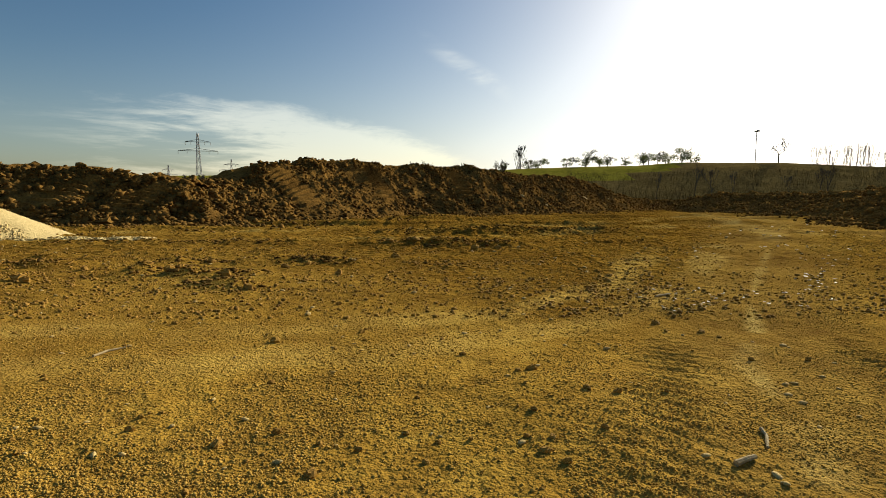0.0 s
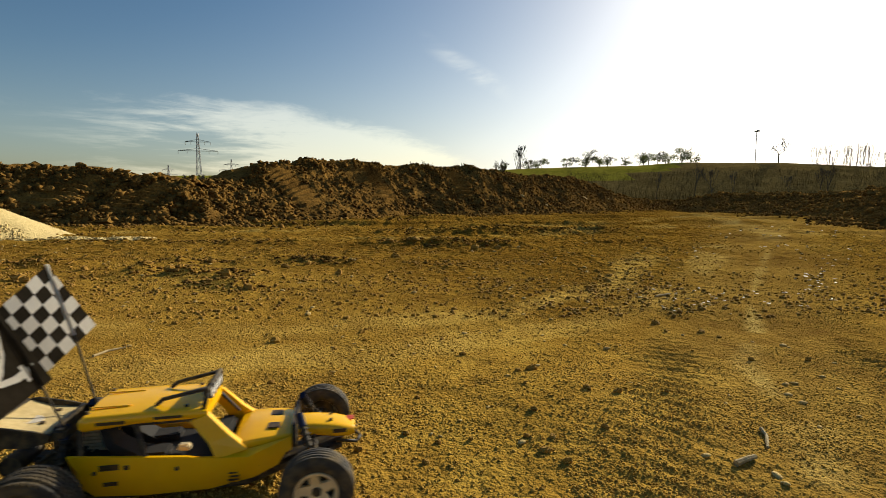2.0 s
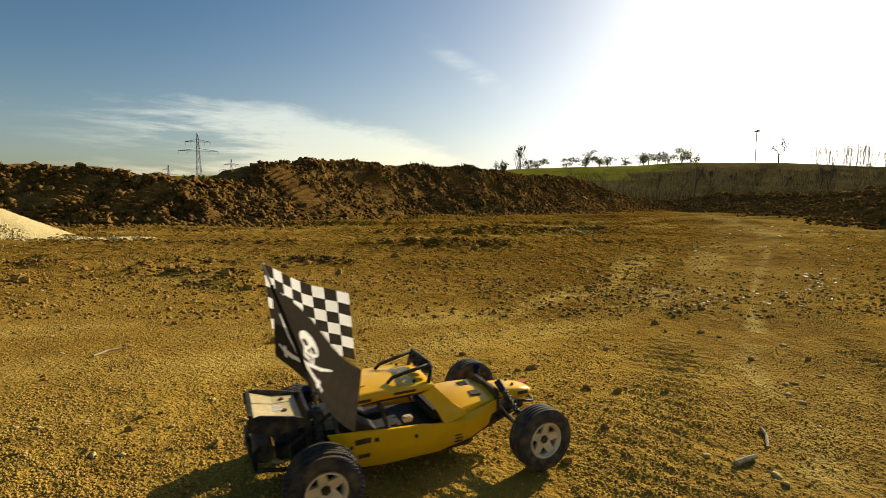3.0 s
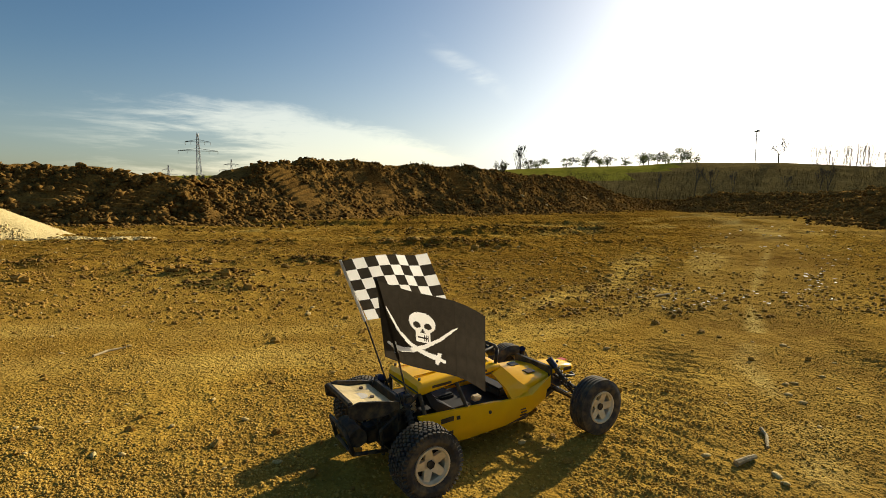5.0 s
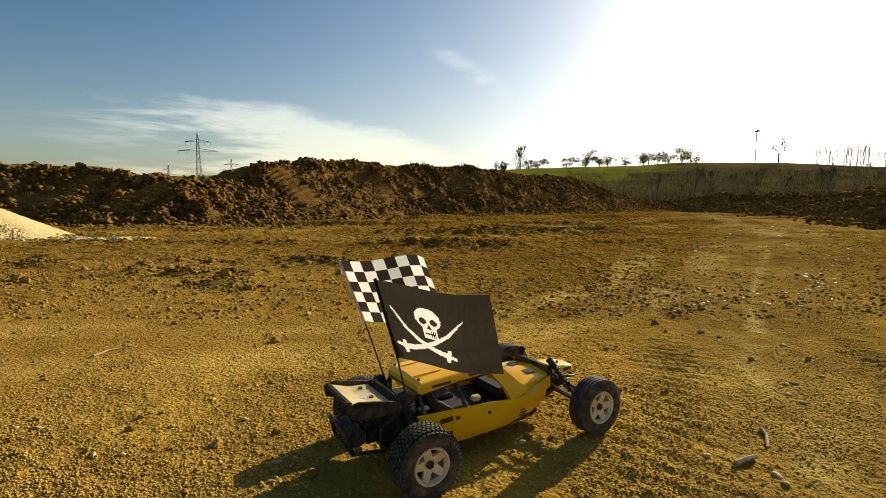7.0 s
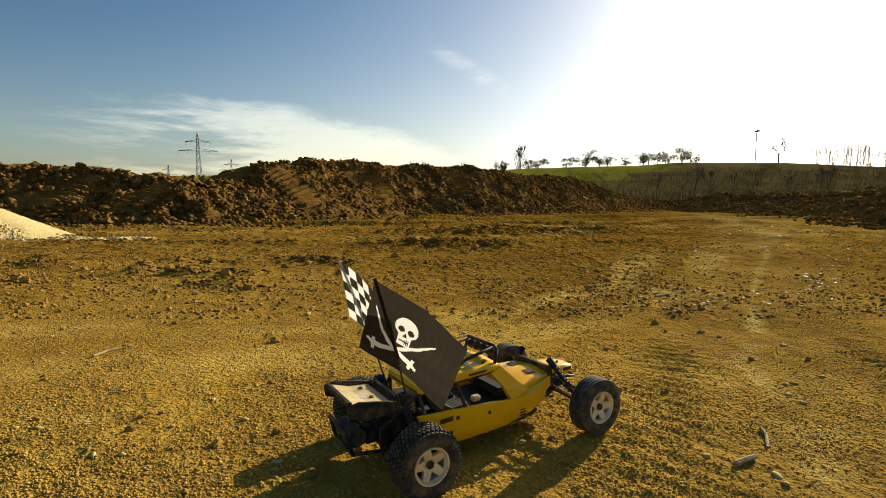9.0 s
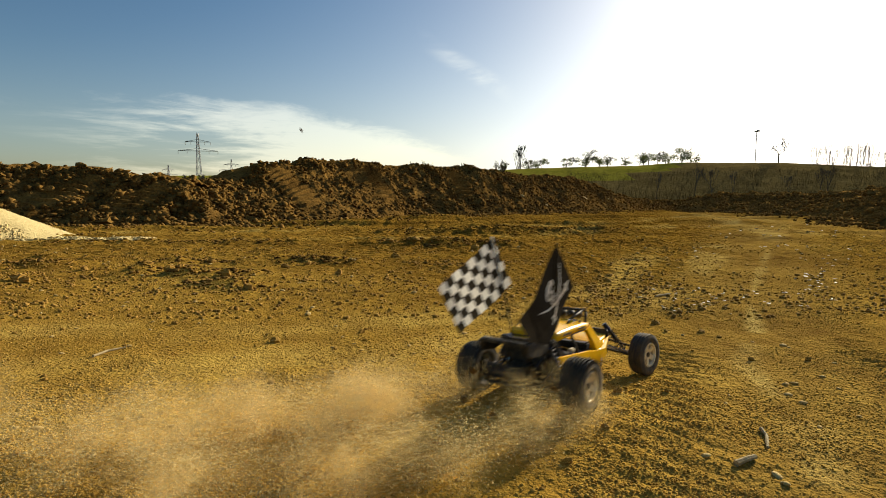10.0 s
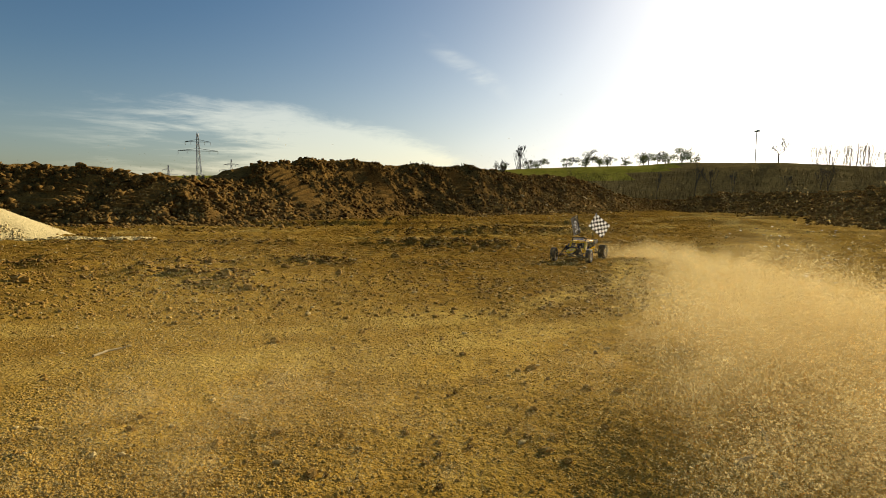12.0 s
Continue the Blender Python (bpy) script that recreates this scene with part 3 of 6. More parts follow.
def make_tree(x, y, z, height, seed, label, leafy=0.0, spread=0.7, up=0.15, depth=5, name="tree", trunk_share=0.28, girth=0.022, thin=0.024):
    rng = np.random.RandomState(seed)
    root = new(name)
    root.matrix_world = pose(x, y, z - 0.1)
    verts, faces, tips = [], [], []
    limbs(rng, verts, faces, tips, Vector((0, 0, 0)), Vector((0.05 * rng.randn(), 0.05 * rng.randn(), 1)).normalized(), height * trunk_share, height * girth, depth, spread, up, thin)
    top = max(v[2] for v in verts)
    s = height / top
    me = bpy.data.meshes.new("trunk")
    me.from_pydata([(v[0] * s, v[1] * s, v[2] * s) for v in verts], [], faces)
    me.materials.append(BARK)
    o = new("trunk", me); o.parent = root
    if leafy:
        n = int(leafy)
        lobes = [(rng.randn() * 0.27, rng.randn() * 0.27, 0.16 + 0.62 * rng.rand(), 0.13 + 0.12 * rng.rand()) for _ in range(9)]
        pick = rng.randint(0, 9, n)
        lob = np.array(lobes)[pick]
        d = rng.randn(n, 3)
        d /= np.linalg.norm(d, axis=1)[:, None]
        c = (lob[:, :3] + d * (lob[:, 3] * rng.rand(n) ** 0.4)[:, None] * np.array([1.25, 1.25, 0.9])) * height
        lv = np.empty((n, 4, 3))
        for i in range(n):
            e1, e2 = rng.randn(3), rng.randn(3)
            e1 /= np.linalg.norm(e1); e2 -= e1 * (e1 @ e2); e2 /= np.linalg.norm(e2)
            w = height * (0.013 + 0.018 * rng.rand())
            lv[i] = c[i] + np.array([-e1, -0.5 * e2, e1, 0.5 * e2]) * w
        lm = bpy.data.meshes.new("crown")
        lm.from_pydata(lv.reshape(-1, 3).tolist(), [], [(4 * i, 4 * i + 1, 4 * i + 2, 4 * i + 3) for i in range(n)])
        lm.materials.append(LEAF)
        o = new("crown", lm); o.parent = root
    return tagged(root, label, "tree")


def ray_x(px, d):
    """Sideways place of a bearing at distance d."""
    return (px - 784) / 934.0 * d * 0.988


def make_coppice(x, y, z, height, seed):
    """A bare tree of many upright stems from one stool."""
    rng = np.random.RandomState(seed)
    root = new("tree")
    root.matrix_world = pose(x, y, z - 0.15)
    verts, faces = [], []
    for k in range(22):
        a = Vector((rng.randn() * 0.45, rng.randn() * 0.45, 0))
        hgt = height * (0.65 + 0.35 * rng.rand())
        b = a + Vector((rng.randn() * 0.17 * hgt, rng.randn() * 0.17 * hgt, hgt))
        m = a.lerp(b, 0.5) + Vector((rng.randn() * 0.08, rng.randn() * 0.08, 0))
        tube(verts, faces, a, m, 0.034, 0.024, 4); tube(verts, faces, m, b, 0.026, 0.014, 3)
        for j in range(4):
            c = m.lerp(b, rng.rand() * 0.8)
            d = c + Vector((rng.randn() * 0.09 * hgt, rng.randn() * 0.09 * hgt, hgt * (0.12 + 0.14 * rng.rand())))
            tube(verts, faces, c, d, 0.018, 0.010, 3)
    me = bpy.data.meshes.new("trunk")
    me.from_pydata(verts, [], faces)
    me.materials.append(BARK)
    o = new("trunk", me); o.parent = root
    return tagged(root, "bare many-stemmed tree with fine upright twigs on the hill", "tree")


def make_far_trees():
    green = "round dark green fruit tree on the meadow hilltop"
    for px, hgt, k in ((893, 2.8, 1), (940, 3.4, 3), (950, 2.6, 14), (958, 3.0, 4), (1005, 3.2, 5), (1040, 5.2, 6), (1068, 3.8, 7), (1078, 3.0, 17), (1108, 2.9, 8), (1142, 3.6, 9), (1156, 4.2, 15), (1170, 3.4, 10), (1187, 4.2, 11), (1207, 4.6, 12), (1222, 3.4, 16), (1236, 2.0, 13)):
        x, d = ray_x(px, 132), 132 + k % 4
        make_tree(x, d, float(hill_z(x, d)), hgt * 0.9, 100 + k, green, 2600, 1.0, 0.05, 5, trunk_share=0.14, girth=0.013, thin=0.012)
    for px, hgt, k, sp, up in ((921, 6.0, 1, 0.45, 0.5), (1378, 6.6, 2, 0.8, 0.08)):
        x, d = ray_x(px, 131), 131
        make_tree(x, d, float(hill_z(x, d)), hgt, 200 + k, "bare grey-brown tree with fine upright twigs on the hill" if up > 0.2 else "bare spreading tree standing alone on the hill crest", 0, sp, up, 6, girth=0.018, trunk_share=0.2, thin=0.026)
    for px, hgt, k in ((1446, 5.0, 50), (1462, 6.4, 51), (1474, 5.4, 52), (1496, 5.8, 53), (1508, 6.4, 54), (1521, 6.6, 55), (1533, 7.0, 56), (1545, 6.4, 57), (1566, 6.0, 58), (1586, 6.2, 59), (918, 5.4, 60)):
        x = ray_x(px, 131)
        make_coppice(x, 131, float(hill_z(x, 131)), hgt, 200 + k)
    for px, hgt, k in ((1165, 5.5, 32), (1232, 7.0, 33), (1262, 6.0, 34), (1300, 5.5, 35), (1400, 4.5, 37), (1455, 6.0, 38), (1468, 6.5, 39)):
        x, d = ray_x(px, 96), 96
        make_tree(x, d, float(hill_z(x, d)), hgt, 200 + k, "slim bare sapling in the scrub below the hill", 0, 0.5, 0.4, 5, girth=0.008, thin=0.016)
    for px, hgt, d, k in ((742, 3.4, 90, 1), (757, 3.8, 90, 2), (820, 3.6, 95, 3), (318, 2.8, 60, 4), (332, 3.0, 60, 5), (366, 2.6, 62, 6), (884, 4.0, 95, 8)):
        x = ray_x(px, d)
        make_tree(x, d, -0.1, (3.5 + 0.1 * k) if px < 500 else 7.4 + 0.12 * k, 300 + k, "slender bare tree behind the earth bank", 0, 0.45, 0.35, 6, girth=0.012)


make_far_trees()


def make_brush():
    """Leafless shrubs over the hillside."""
    rng = np.random.RandomState(8)
    verts, faces = [], []
    for i in range(2600):
        d = 92 + 26 * rng.rand() ** 1.4
        x = ray_x(1000 + 620 * rng.rand(), d)
        z = float(hill_z(x, d))
        hgt = (0.6 + 1.1 * rng.rand() ** 2.5)
        for k in range(5):
            a = Vector((x + rng.randn() * 0.5, d + rng.randn() * 0.5, z - 0.1))
            b = a + Vector((rng.randn() * 0.16 * hgt, rng.randn() * 0.16 * hgt, hgt * (0.6 + 0.4 * rng.rand())))
            tube(verts, faces, a, b, 0.017, 0.006, 3)
    me = bpy.data.meshes.new("brush")
    me.from_pydata(verts, [], faces)
    me.materials.append(SCRUB)
    tagged(new("brush", me), "leafless brown scrub covering the hillside", "brush", kind="stuff")


make_brush()


def bar_mesh(name, bars, material, sides=4):
    verts, faces = [], []
    for a, b, r in bars:
        tube(verts, faces, a, b, r, r, sides)
    me = bpy.data.meshes.new(name)
    me.from_pydata(verts, [], faces)
    me.materials.append(material)
    return me


def make_pylon(px, d, height, yaw, label):
    root = new("power_pylon")
    root.matrix_world = pose(ray_x(px, d), d, -0.1, 0, 0, yaw)
    w, bars, steps = height * 0.085, [], 9
    lv = [(height * (k / steps), w * (1 - 0.88 * (k / steps)) ** 1.0 * 0.5 + 0.25) for k in range(steps + 1)]
    r = height * 0.0042
    cs = ((1, 1), (1, -1), (-1, -1), (-1, 1))
    for (z0, w0), (z1, w1) in zip(lv, lv[1:]):
        for k in range(4):
            (ax, ay), (bx, by) = cs[k], cs[(k + 1) % 4]
            bars.append(((ax * w0, ay * w0, z0), (ax * w1, ay * w1, z1), r))
            bars.append(((ax * w0, ay * w0, z0), (bx * w1, by * w1, z1), r * 0.5))
            bars.append(((bx * w0, by * w0, z0), (ax * w1, ay * w1, z1), r * 0.5))
    o = new("lattice_mast", bar_mesh("lattice_mast", bars, STEEL)); o.parent = root
    for z, half in ((0.74, 0.27), (0.87, 0.17)):
        arm = []
        for s in (-1, 1):
            arm.append(((0, 0, z * height), (s * half * height, 0, z * height), r * 0.9))
            arm.append(((0, 0, (z + 0.035) * height), (s * half * height, 0, z * height), r * 0.8))
            for q in (0.55, 1.0):
                arm.append(((s * half * height * q, 0, z * height), (s * half * height * q, 0, (z - 0.045) * height), r * 0.8))
        o = new("crossarm", bar_mesh("crossarm", arm, STEEL)); o.parent = root
    return tagged(root, label, "pylon")


make_pylon(351, 420, 54, 12, "tall steel lattice power pylon with two crossarms")
make_pylon(409, 900, 71, 12, "distant steel lattice power pylon")
make_pylon(297, 1000, 68, 60, "distant narrow steel lattice power pylon")


def make_mast():
    d = 127
    x = ray_x(1337, d)
    z = float(hill_z(x, d))
    root = new("floodlight_mast")
    root.matrix_world = pose(x, d, z - 0.1, 0, 0, 20)
    o = new("pole", bar_mesh("pole", [((0, 0, 0), (0, 0, 7.6), 0.09)], STEEL, 8)); o.parent = root
    o = new("crossbar", bar_mesh("crossbar", [((-0.6, 0, 7.3), (0.6, 0, 7.6), 0.07)], STEEL, 6)); o.parent = root
    for k in (-0.55, 0.05, 0.6):
        bm = bmesh.new()
        bmesh.ops.create_cube(bm, size=1, matrix=pose(k, -0.15, 7.62 + 0.15 * k, 25) @ Matrix.Diagonal((0.5, 0.3, 0.42, 1)))
        bmesh.ops.bevel(bm, geom=bm.edges[:], offset=0.05, segments=1, affect="EDGES")
        me = bpy.data.meshes.new("floodlight"); bm.to_mesh(me); bm.free()
        me.materials.append(STEEL)
        o = new("floodlight", me); o.parent = root
    tagged(root, "slim grey sports-ground floodlight mast on the hill", "floodlight mast")


make_mast()


# ---- the model buggy ----
YELLOW = grain("yellow_lacquer", (0.94, 0.49, 0.003), (0.98, 0.54, 0.005), 6.0, 0.22, bump=0.02, fine=40, dist=0.001, dust=0.07)
BLACK = grain("black_plastic", (0.012, 0.011, 0.010), (0.032, 0.028, 0.023), 20.0, 0.58, bump=0.15, fine=160, dist=0.001, dust=0.32, spec=0.3)
CABIN = grain("dark_cabin", (0.006, 0.006, 0.006), (0.015, 0.014, 0.012), 20.0, 0.8, bump=0.1, fine=120, dist=0.001)
RUBBER = grain("tyre_rubber", (0.016, 0.015, 0.014), (0.04, 0.036, 0.030), 18.0, 0.75, bump=0.3, fine=160, dist=0.001, dust=0.40)
ALLOY = grain("brushed_alloy", (0.70, 0.59, 0.37), (0.84, 0.73, 0.50), 25.0, 0.42, 0.30, bump=0.1, fine=120, dist=0.001, dust=0.3)
CHROME = grain("bare_steel", (0.50, 0.49, 0.46), (0.66, 0.65, 0.62), 30.0, 0.25, 1.0, bump=0)
BLUE = grain("blue_anodised", (0.008, 0.012, 0.03), (0.016, 0.022, 0.055), 30.0, 0.3, 0.7, bump=0)
CREAM = grain("cream_plate", (0.50, 0.37, 0.15), (0.66, 0.52, 0.25), 14.0, 0.5, bump=0.1, fine=80, dist=0.001, dust=0.35)
LENS = grain("lamp_lens", (0.55, 0.56, 0.56), (0.75, 0.76, 0.76), 60.0, 0.12, bump=0.1, fine=300, dist=0.001)
RED = grain("red_decal", (0.55, 0.05, 0.02), (0.65, 0.09, 0.03), 30.0, 0.4, bump=0)
INK = grain("dark_print", (0.03, 0.02, 0.01), (0.09, 0.05, 0.015), 50.0, 0.5, bump=0)
CLOTH_B = grain("black_cloth", (0.022, 0.018, 0.013), (0.045, 0.037, 0.026), 30.0, 0.9, bump=0.2, fine=700, dist=0.0006, spec=0.2)
CLOTH_W = grain("white_cloth", (0.70, 0.67, 0.60), (0.86, 0.84, 0.78), 20.0, 0.9, bump=0.2, fine=700, dist=0.0006, spec=0.2)


def see_through(m, share):
    """Lets light glow through a thin cloth."""
    n, l = m.node_tree.nodes, m.node_tree.links
    b = n["Principled BSDF"]
    t, mx = n.new("ShaderNodeBsdfTranslucent"), n.new("ShaderNodeMixShader")
    l.new(b.inputs["Base Color"].links[0].from_socket, t.inputs["Color"])
    mx.inputs[0].default_value = share
    l.new(b.outputs[0], mx.inputs[1]); l.new(t.outputs[0], mx.inputs[2])
    l.new(mx.outputs[0], n["Material Output"].inputs["Surface"])


see_through(LEAF, 0.6)
see_through(CLOTH_W, 0.5)
see_through(CLOTH_B, 0.45)


def part(name, bm, material, parent, label="", smooth=False):
    """Links a bmesh as one mesh object under a thing or a part."""
    bmesh.ops.recalc_face_normals(bm, faces=bm.faces[:])
    me = bpy.data.meshes.new(name)
    bm.to_mesh(me)
    bm.free()
    me.materials.append(material)
    if smooth:
        me.polygons.foreach_set("use_smooth", np.full(len(me.polygons), True))
    o = new(name, me)
    o.parent = parent
    if label:
        o["label"] = label
    return o


def add_box(bm, c, s, m=None, bevel=0.0):
    g = bmesh.ops.create_cube(bm, size=1, matrix=(m or Matrix()) @ Matrix.Translation(c) @ Matrix.Diagonal((*s, 1)))
    if bevel:
        es = {e for v in g["verts"] for e in v.link_edges}
        bmesh.ops.bevel(bm, geom=list(es), offset=bevel, segments=2, affect="EDGES")
    return bm


def add_rod(bm, a, b, r, sides=10, r2=None):
    a, b = Vector(a), Vector(b)
    m = Matrix.Translation((a + b) / 2) @ (b - a).to_track_quat("Z", "Y").to_matrix().to_4x4()
    bmesh.ops.create_cone(bm, cap_ends=True, segments=sides, radius1=r, radius2=r if r2 is None else r2, depth=(b - a).length, matrix=m)
    return bm


def add_pipe(bm, pts, r, sides=8):
    """A bent tube: rods with ball joints."""
    for a, b in zip(pts, pts[1:]):
        add_rod(bm, a, b, r, sides)
    for p in pts[1:-1]:
        bmesh.ops.create_icosphere(bm, subdivisions=1, radius=r * 1.02, matrix=Matrix.Translation(p))
    return bm


def add_lathe(bm, prof, segs=48, closed=False):
    """Turns (radius, y) points about the y axis."""
    rings = []
    for r, y in prof:
        rings.append([bm.verts.new((r * math.cos(2 * math.pi * k / segs), y, r * math.sin(2 * math.pi * k / segs))) for k in range(segs)])
    pairs = list(zip(rings, rings[1:])) + ([(rings[-1], rings[0])] if closed else [])
    for a, b in pairs:
        for k in range(segs):
            bm.faces.new((a[k], a[(k + 1) % segs], b[(k + 1) % segs], b[k]))
    return bm


def add_loft(bm, sections, cap=True, closed=True):
    """Joins equal rings of points."""
    rings = [[bm.verts.new(p) for p in s] for s in sections]
    n = len(rings[0])
    for a, b in zip(rings, rings[1:]):
        for k in range(n if closed else n - 1):
            bm.faces.new((a[k], a[(k + 1) % n], b[(k + 1) % n], b[k]))
    if cap and closed:
        bm.faces.new(rings[0]); bm.faces.new(list(reversed(rings[-1])))
    return bm


def rounded(x, hw, z0, z1, rad=0.012, crown=0.0):
    """A rounded ring across the car at x."""
    pts = []
    for cx, cz, a0 in ((hw - rad, z1 - rad, 0), (-hw + rad, z1 - rad, 90), (-hw + rad, z0 + rad, 180), (hw - rad, z0 + rad, 270)):
        for k in range(4):
            a = radians(a0 + 30 * k)
            pts.append((x, cx + rad * math.cos(a), cz + rad * math.sin(a)))
        if a0 == 0 and crown:
            pts.append((x, 0, z1 + crown))
        elif a0 == 0:
            pts.append((x, 0, z1))
    return pts


def flat_plate(outline, y0, y1):
    """A plate in the x-z plane with thickness from y0 to y1."""
    bm = bmesh.new()
    a = [bm.verts.new((x, y0, z)) for x, z in outline]
    b = [bm.verts.new((x, y1, z)) for x, z in outline]
    bm.faces.new(a); bm.faces.new(list(reversed(b)))
    for k in range(len(a)):
        k2 = (k + 1) % len(a)
        bm.faces.new((a[k], b[k], b[k2], a[k2]))
    return bm


WHEELBASE, TRACK, R_FRONT, R_REAR = 0.57, 0.245, 0.083, 0.088
buggy = tagged(new("model_buggy"), "yellow radio-controlled desert buggy flying two flags", "model car")
ROLLING, FLAGS = [], []


def make_wheel(front, side):
    R, w = (R_FRONT, 0.060) if front else (R_REAR, 0.082)
    bm = bmesh.new()
    add_rod(bm, (0, -0.014, 0), (0, 0.014, 0), 0.016, 12)
    hub = part("wheel", bm, BLACK, buggy)
    hub.matrix_basis = pose(WHEELBASE if front else 0, side * (TRACK - w / 2), R)
    bm = bmesh.new()
    h = w / 2
    rr = 0.0455
    if front:
        prof = [(rr, -h * 0.72), (rr + 0.004, -h * 0.86), (R * 0.74, -h), (R * 0.90, -h * 0.96), (R * 0.965, -h * 0.82)]
        for k in range(5):
            y = -h * 0.72 + k * h * 0.36
            prof += [(R * (0.998 if 0 < k < 4 else 0.985), y - h * 0.11), (R * (0.998 if 0 < k < 4 else 0.985), y + h * 0.11)]
            if k < 4:
                prof += [(R * 0.955, y + h * 0.13), (R * 0.955, y + h * 0.23)]
        prof += [(R * 0.965, h * 0.82), (R * 0.90, h * 0.96), (R * 0.74, h), (rr + 0.004, h * 0.86), (rr, h * 0.72)]
        add_lathe(bm, prof, 56)
    else:
        Rb = R - 0.007
        prof = [(rr, -h * 0.72), (rr + 0.004, -h * 0.86), (Rb * 0.76, -h), (Rb * 0.90, -h * 0.97), (Rb * 0.975, -h * 0.85), (Rb, -h * 0.6), (Rb, h * 0.6), (Rb * 0.975, h * 0.85), (Rb * 0.90, h * 0.97), (Rb * 0.76, h), (rr + 0.004, h * 0.86), (rr, h * 0.72)]
        add_lathe(bm, prof, 48)
        for row in range(7):
            y = (row - 3) / 3.0 * h * 0.86
            for k in range(44):
                a = 2 * math.pi * (k + 0.5 * (row % 2)) / 44
                top = R - (0.004 if row in (0, 6) else 0.0)
                m = Matrix.Rotation(-a, 4, "Y") @ Matrix.Translation((top - 0.006, y, 0)) @ Matrix.Rotation(0.5 * (1 if row % 2 else -1), 4, "X")
                bmesh.ops.create_cube(bm, size=1, matrix=m @ Matrix.Diagonal((0.012, h * 0.20, 0.0075, 1)))
    part("tyre", bm, RUBBER, hub, "ribbed black front tyre" if front else "dusty black tyre with block tread", smooth=front)
    # the rim: dish, ring and five spokes
    s = side
    bm = bmesh.new()
    add_lathe(bm, [(0.046, -h * 0.70), (0.046, s * h * 0.70), (0.0485, s * h * 0.80), (0.0475, s * h * 0.92), (0.0435, s * h * 0.92), (0.0405, s * h * 0.74), (0.0385, s * h * 0.66), (0.0385, s * h * 0.1), (0.044, -s * h * 0.6)], 40)
    rim = part("rim", bm, ALLOY, hub, "silver five-spoke alloy rim", smooth=False)
    for k in range(5):
        bm = bmesh.new()
        a = 2 * math.pi * k / 5
        add_loft(bm, [[(0.006, s * h * 0.52, -0.013), (0.006, s * h * 0.52, 0.013), (0.006, s * h * 0.32, 0.013), (0.006, s * h * 0.32, -0.013)], [(0.041, s * h * 0.74, -0.0088), (0.041, s * h * 0.74, 0.0088), (0.041, s * h * 0.42, 0.0088), (0.041, s * h * 0.42, -0.0088)]])
        bmesh.ops.transform(bm, matrix=Matrix.Rotation(a, 4, "Y"), verts=bm.verts[:])
        part("spoke", bm, ALLOY, hub)
    bm = bmesh.new()
    add_rod(bm, (0, s * h * 0.34, 0), (0, s * h * 0.66, 0), 0.011, 6)
    part("wheel_nut", bm, BLACK, hub)
    bm = bmesh.new()
    add_rod(bm, (0, s * h * 0.05, 0), (0, s * h * 0.12, 0), 0.0385, 24)
    part("dish", bm, BLACK, hub)
    ROLLING.append((hub, front, side, R, w))


for front in (True, False):
    for side in (-1, 1):
        make_wheel(front, side)


